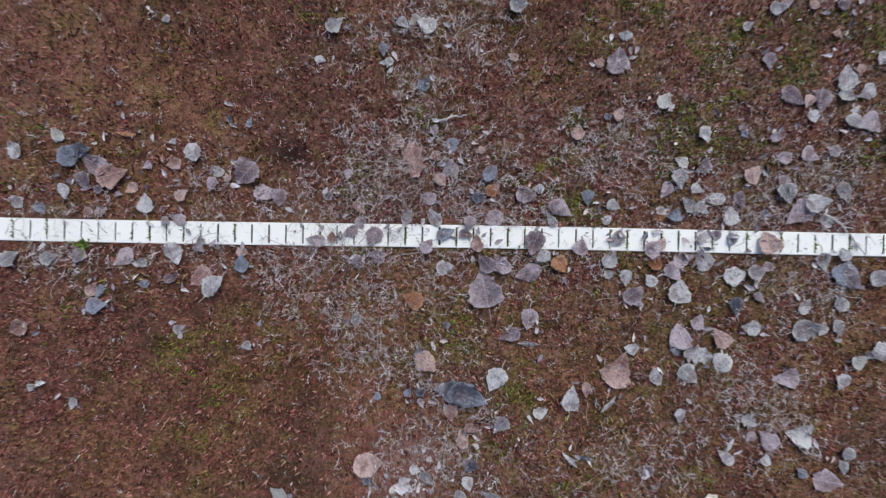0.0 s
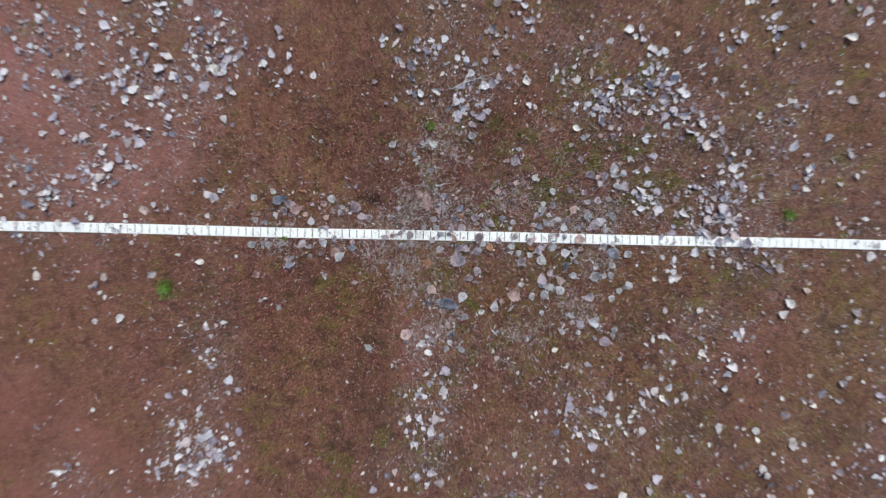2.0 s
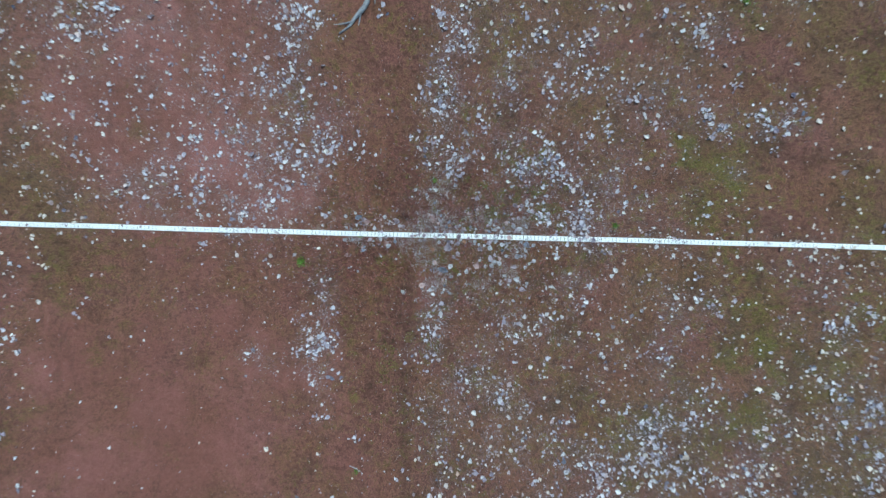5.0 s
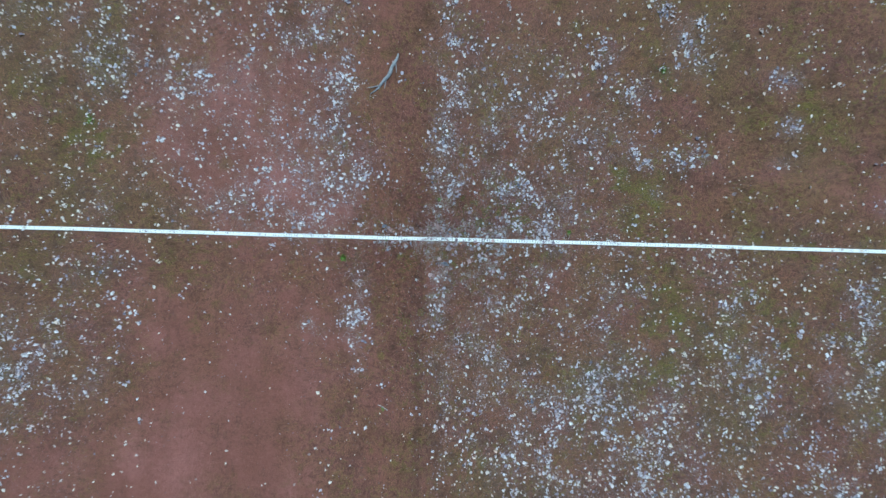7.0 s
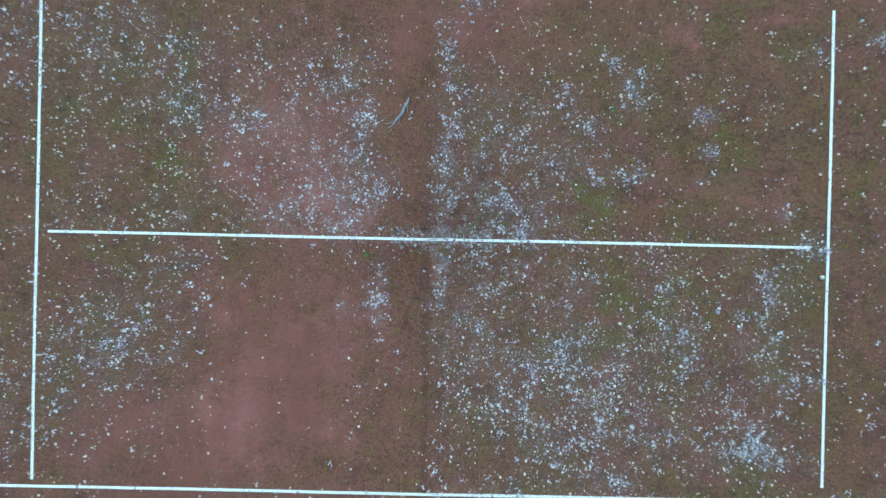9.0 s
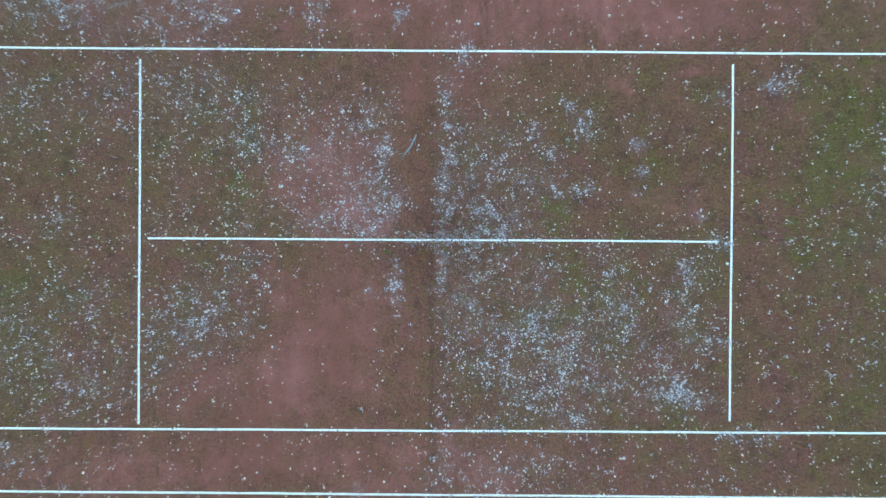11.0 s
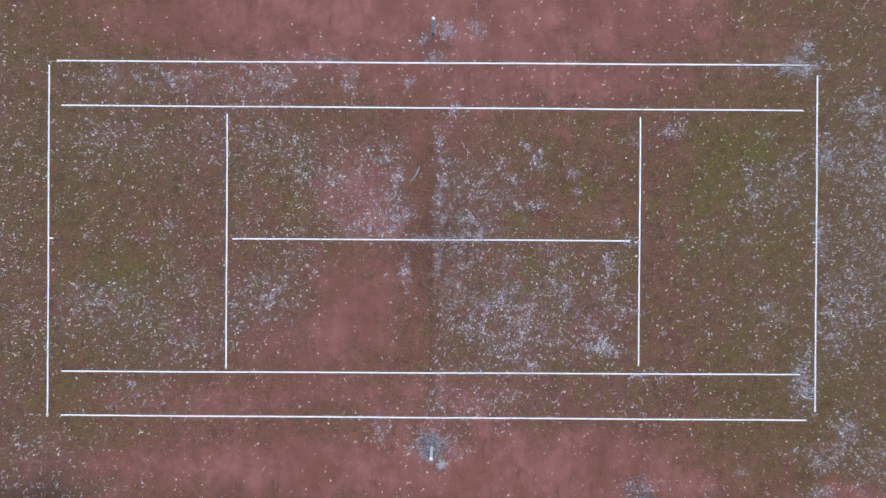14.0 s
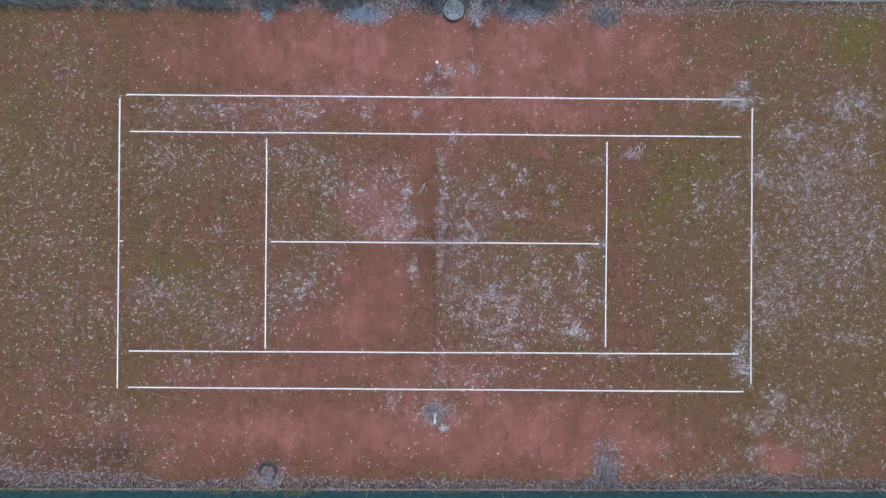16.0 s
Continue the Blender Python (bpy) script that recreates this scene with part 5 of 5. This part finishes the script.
def make_fence(y):
    fence = new("fence")
    fence.location = (0, y, 0)
    tagged(fence, "teal windscreen fabric on a steel court fence", "fence")
    xs = [-20 + 2.5 * k for k in range(17)]
    b = tube(bmesh.new(), [(0, 0, -0.2), (0, 0, 1.4), (0, 0, 3.0)], 0.03, 10)
    me = bm_mesh("post", b, (M_STEEL,), True)
    for x in xs:
        p = new("post", me)
        p.parent = fence
        p.location = (x, -0.05, 0)
    part("top_rail", tube(bmesh.new(), [(xs[0], -0.05, 2.98), (xs[-1], -0.05, 2.98)], 0.022, 8), M_STEEL, fence)
    for k in range(16):
        v, f = [], []
        nx, nz = 24, 14
        for i in range(nx + 1):
            for j in range(nz + 1):
                u, w = i / nx, j / nz
                sag = 0.05 * math.sin(math.pi * u) * math.sin(math.pi * w) + 0.012 * math.sin(u * 31 + k) * (1 - w) + 0.01 * math.sin(u * 57 + 2 * k)
                v.append((xs[k] + 0.01 + u * 2.48, sag - 0.005, 0.0 + w * 2.93))
        for i in range(nx):
            for j in range(nz):
                q = i * (nz + 1) + j
                f.append((q, q + nz + 1, q + nz + 2, q + 1))
        n0 = len(v)
        v += [(x, yy - 0.004, z) for x, yy, z in v]
        f += [tuple(p + n0 for p in q[::-1]) for q in f]
        s = new("windscreen", link_mesh("windscreen", v, f, (M_SCREEN,), True))
        s.parent = fence


make_fence(-9.315)


def lathe(profile, sides=40):
    bm = bmesh.new()
    rings = [[bm.verts.new((r * math.cos(k * math.tau / sides), r * math.sin(k * math.tau / sides), z)) for k in range(sides)] for r, z in profile]
    for a, b in zip(rings, rings[1:]):
        for k in range(sides):
            bm.faces.new((a[k], a[(k + 1) % sides], b[(k + 1) % sides], b[k]))
    return bm


def make_tub(x, y):
    tub = new("concrete_tub")
    tub.location = (x, y, 0)
    tagged(tub, "round pale concrete tub brimful of dead leaves", "tub")
    part("shell", lathe([(0.33, -0.05), (0.352, 0.0), (0.366, 0.10), (0.374, 0.125), (0.365, 0.14), (0.335, 0.14), (0.325, 0.125), (0.32, 0.06), (0.05, 0.05)]), M_TUB, tub)
    part("soil", lathe([(0.319, 0.085), (0.18, 0.11), (0.02, 0.12)]), M_GROOVE, tub, "dark soil under the leaves")
    return tub


make_tub(0.59, 8.69)


def make_tyre(x, y):
    prof = [(0.30 - 0.075 * math.cos(a) * 1.05, 0.07 + 0.075 * math.sin(a)) for a in [i * math.tau / 14 for i in range(15)]]
    ob = new("tyre", bm_mesh("tyre", lathe(prof, 36), (M_RUBBER,), True))
    ob.location = (x, y, -0.095)
    ob.rotation_euler = (0.06, -0.05, 0)
    return tagged(ob, "old black car tyre half buried in leaves", "tyre")


make_tyre(-6.22, -8.55)


def heap(points_xy, spread_xy, n, height, label, name="leaf_pile", material=None):
    """A drift of leaves with some height."""
    p = rng.normal(0, 1, (n, 2)) * np.array([spread_xy]) + np.array([points_xy])
    q = ((p - np.array([points_xy])) / np.array([spread_xy]) / 2) ** 2
    z = height * np.exp(-q.sum(1) * 2) * rng.random(n)
    return scatter(p, plain, rng.uniform(0.03, 0.055, n), 0.006 + z, 0.35, name, material or M_LITTER, label, "leaves")


def column_field(x, y):
    """A long patch of leaves and weeds that reaches in from the edge, ragged on all sides."""
    wx, wy = x + 0.5 * (fbm(x, y, 0.35, 80) - 0.5), y + 0.5 * (fbm(x, y, 0.35, 81) - 0.5)
    half = 0.50 + 0.25 * step(-wy, 8.3, 9.0)
    return 1150 * step(half - np.abs(wx - 6.36), 0, 0.16) * step(-7.2 - wy, 0, 0.15) * (0.35 + 0.65 * step(-y, 7.4, 8.6)) * (0.4 + fbm(x, y, 0.2, 82))


q = sample(column_field, 5.3, 7.4, -9.15, -7.0, 1400)
scatter(q, plain, rng.uniform(0.026, 0.055, len(q)), 0.006 + 0.10 * rng.random(len(q)) * step(-q[:, 1], 7.3, 8.8), 0.4, "leaf_pile", M_DRIFT, "long ragged bank of grey dead leaves and weeds", "leaves")
heap((-2.8, 8.57), (0.42, 0.19), 1900, 0.08, "thick pale blue-grey drift of dead leaves at the edge", material=M_DRIFT_PALE)
heap((6.3, 8.55), (0.27, 0.21), 1100, 0.10, "dark drift of dead leaves at the edge", material=M_DRIFT)
heap((0.0, -6.33), (0.24, 0.22), 900, 0.03, "round patch of grey dead leaves at a net post", material=M_DRIFT)
heap((-6.2, -8.7), (0.35, 0.22), 900, 0.06, "grey dead leaves heaped round an old tyre", material=M_DRIFT)
heap((0.24, 8.72), (0.12, 0.10), 160, 0.12, "pale dead leaves heaped against a concrete tub", material=M_DRIFT_COLD)
heap((0.95, 8.85), (0.6, 0.12), 300, 0.08, "grey dead leaves behind a concrete tub", material=M_DRIFT_COLD)
heap((-6.35, 8.5), (0.15, 0.14), 300, 0.06, "small blue-grey drift of dead leaves", material=M_DRIFT_PALE)
heap((3.3, 8.62), (0.5, 0.17), 800, 0.06, "pale blue-grey dead leaves along the edge", material=M_DRIFT_PALE)


def south_drift(x, y):
    edge = fbm(x, y, 1.2, 15)
    lap = 0.3 * step(-x, 9.0, 14.0) + 0.25 * step(x, 8.0, 11.0) * step(15.0 - x, 0, 2.0)
    return 900 * step(-y, 8.50 + 0.42 * edge - lap, 8.74 + 0.36 * edge - lap) * (0.5 + fbm(x, y, 0.3, 44)) * np.where(-y > 9.2, 0.9 * step(fbm(x, y, 0.5, 47), 0.40, 0.55), 1.0)


def north_drift(x, y):
    return 760 * step(y, 8.42 + 0.55 * (fbm(x, y, 1.0, 45) - 0.5), 8.85) * (0.5 + fbm(x, y, 0.3, 46)) * (0.35 + 0.65 * step(4.5 - x, 0, 2)) * (1 - 0.5 * step(-x, 3.6, 4.6))


for field, y0, y1, words in ((south_drift, -9.28, -8.1, "drift of grey dead leaves along the southern edge"), (north_drift, 8.2, 9.7, "drift of dark dead leaves along the northern edge")):
    q = sample(field, -17.6, 18.2, y0, y1, 1150)
    scatter(q, small, rng.uniform(0.025, 0.055, len(q)), np.where(np.abs(q[:, 1]) > 9.19, 0.035, 0.006) + 0.05 * rng.random(len(q)), 0.4, "leaf_drift", M_DRIFT if y0 < 0 else M_DRIFT_COLD, words, "leaves")

p = rng.normal(0, 0.23, (1100, 2)) + np.array([[0.59, 8.69]])
p = p[((p - np.array([[0.59, 8.69]])) ** 2).sum(1) < 0.325 ** 2]
scatter(p, protos, rng.uniform(0.03, 0.06, len(p)), 0.118 + 0.03 * rng.random(len(p)), 0.3, "leaf_filling", M_FILL, "pale dead leaves lying in a round tub", "leaves")


def make_shrub(x, y, height, wide, stems, material, label, seed, name="dry_shrub"):
    r = random.Random(seed)
    ob = new(name)
    ob.location = (x, y, 0)
    tagged(ob, label, "shrub")
    for s in range(stems):
        b = bmesh.new()
        a = r.uniform(0, math.tau)
        rad = wide * math.sqrt(r.random())
        pts = [Vector((0.04 * math.cos(a), 0.04 * math.sin(a), -0.02))]
        for k in range(1, 6):
            t = k / 5
            pts.append(Vector((math.cos(a) * rad * t ** 1.3 + r.uniform(-0.02, 0.02), math.sin(a) * rad * t ** 1.3 + r.uniform(-0.02, 0.02), height * (1 - (1 - t) ** 1.6) * r.uniform(0.75, 1))))
        tube(b, pts, [0.013, 0.012, 0.010, 0.008, 0.006, 0.003], 5)
        for k in (2, 3, 4):
            d = Vector((r.uniform(-1, 1), r.uniform(-1, 1), r.uniform(-0.1, 0.5))) * 0.12
            tube(b, [pts[k], pts[k] + d * 0.6, pts[k] + d], [0.006, 0.005, 0.002], 4)
        part("stem", b, material, ob)
    return ob


make_shrub(1.45, 8.42, 0.5, 0.58, 46, M_TWIG, "leafless pale grey shrub beside a concrete tub", 4)
make_shrub(6.5, -8.75, 0.22, 0.42, 22, M_STALK, "dry grey weed stalks standing in a leaf drift", 12, "dry_plant")
make_shrub(0.3, -6.9, 0.14, 0.26, 18, M_TWIG, "small bleached twiggy plant beside a net post", 9, "dry_plant")

# rank dry growth along both edges
blade = []
for s in range(10):
    r = random.Random(500 + s)
    lean, turn = r.uniform(0.1, 0.6), r.uniform(-0.3, 0.3)
    v = []
    for i in range(4):
        t = i / 3
        v += [(-0.03 * (1 - t) + turn * t * t, lean * t * t, t), (0.03 * (1 - t) + 0.002 + turn * t * t, lean * t * t, t)]
    blade.append((v, [(0, 1, 3, 2), (2, 3, 5, 4), (4, 5, 7, 6)]))


def rank_north(x, y):
    return 620 * step(y, 8.5, 8.95) * (0.05 + 1.5 * step(fbm(x, y, 0.6, 40), 0.35, 0.65)) * step(5.2 - x, 0, 1.0) * (1 + 0.6 * step(-x, 3.6, 4.6))


def rank_south(x, y):
    return 800 * (1 + 2.2 * np.exp(-((x + 6.3) / 1.7) ** 2)) * np.exp(-((y + 9.25) / 0.06) ** 2) * (0.25 + 1.2 * step(fbm(x, y, 0.9, 41), 0.42, 0.60))


pts = sample(rank_north, -18.5, 5.2, 8.5, 9.6, 1600)
scatter(pts, blade, rng.uniform(0.12, 0.45, len(pts)), np.zeros(len(pts)), 0.25, "dry_reeds", M_REED, "grey dry grass standing along the court edge", "grass")
pts = sample(rank_south, -18.5, 18.8, -9.30, -9.10, 3000)
scatter(pts, blade, rng.uniform(0.14, 0.40, len(pts)) * (1 + 0.7 * np.exp(-((pts[:, 0] + 6.4) / 1.4) ** 2)), np.zeros(len(pts)), 0.3, "edge_grass", M_STRAW, "pale grass growing at the foot of a fence", "grass")
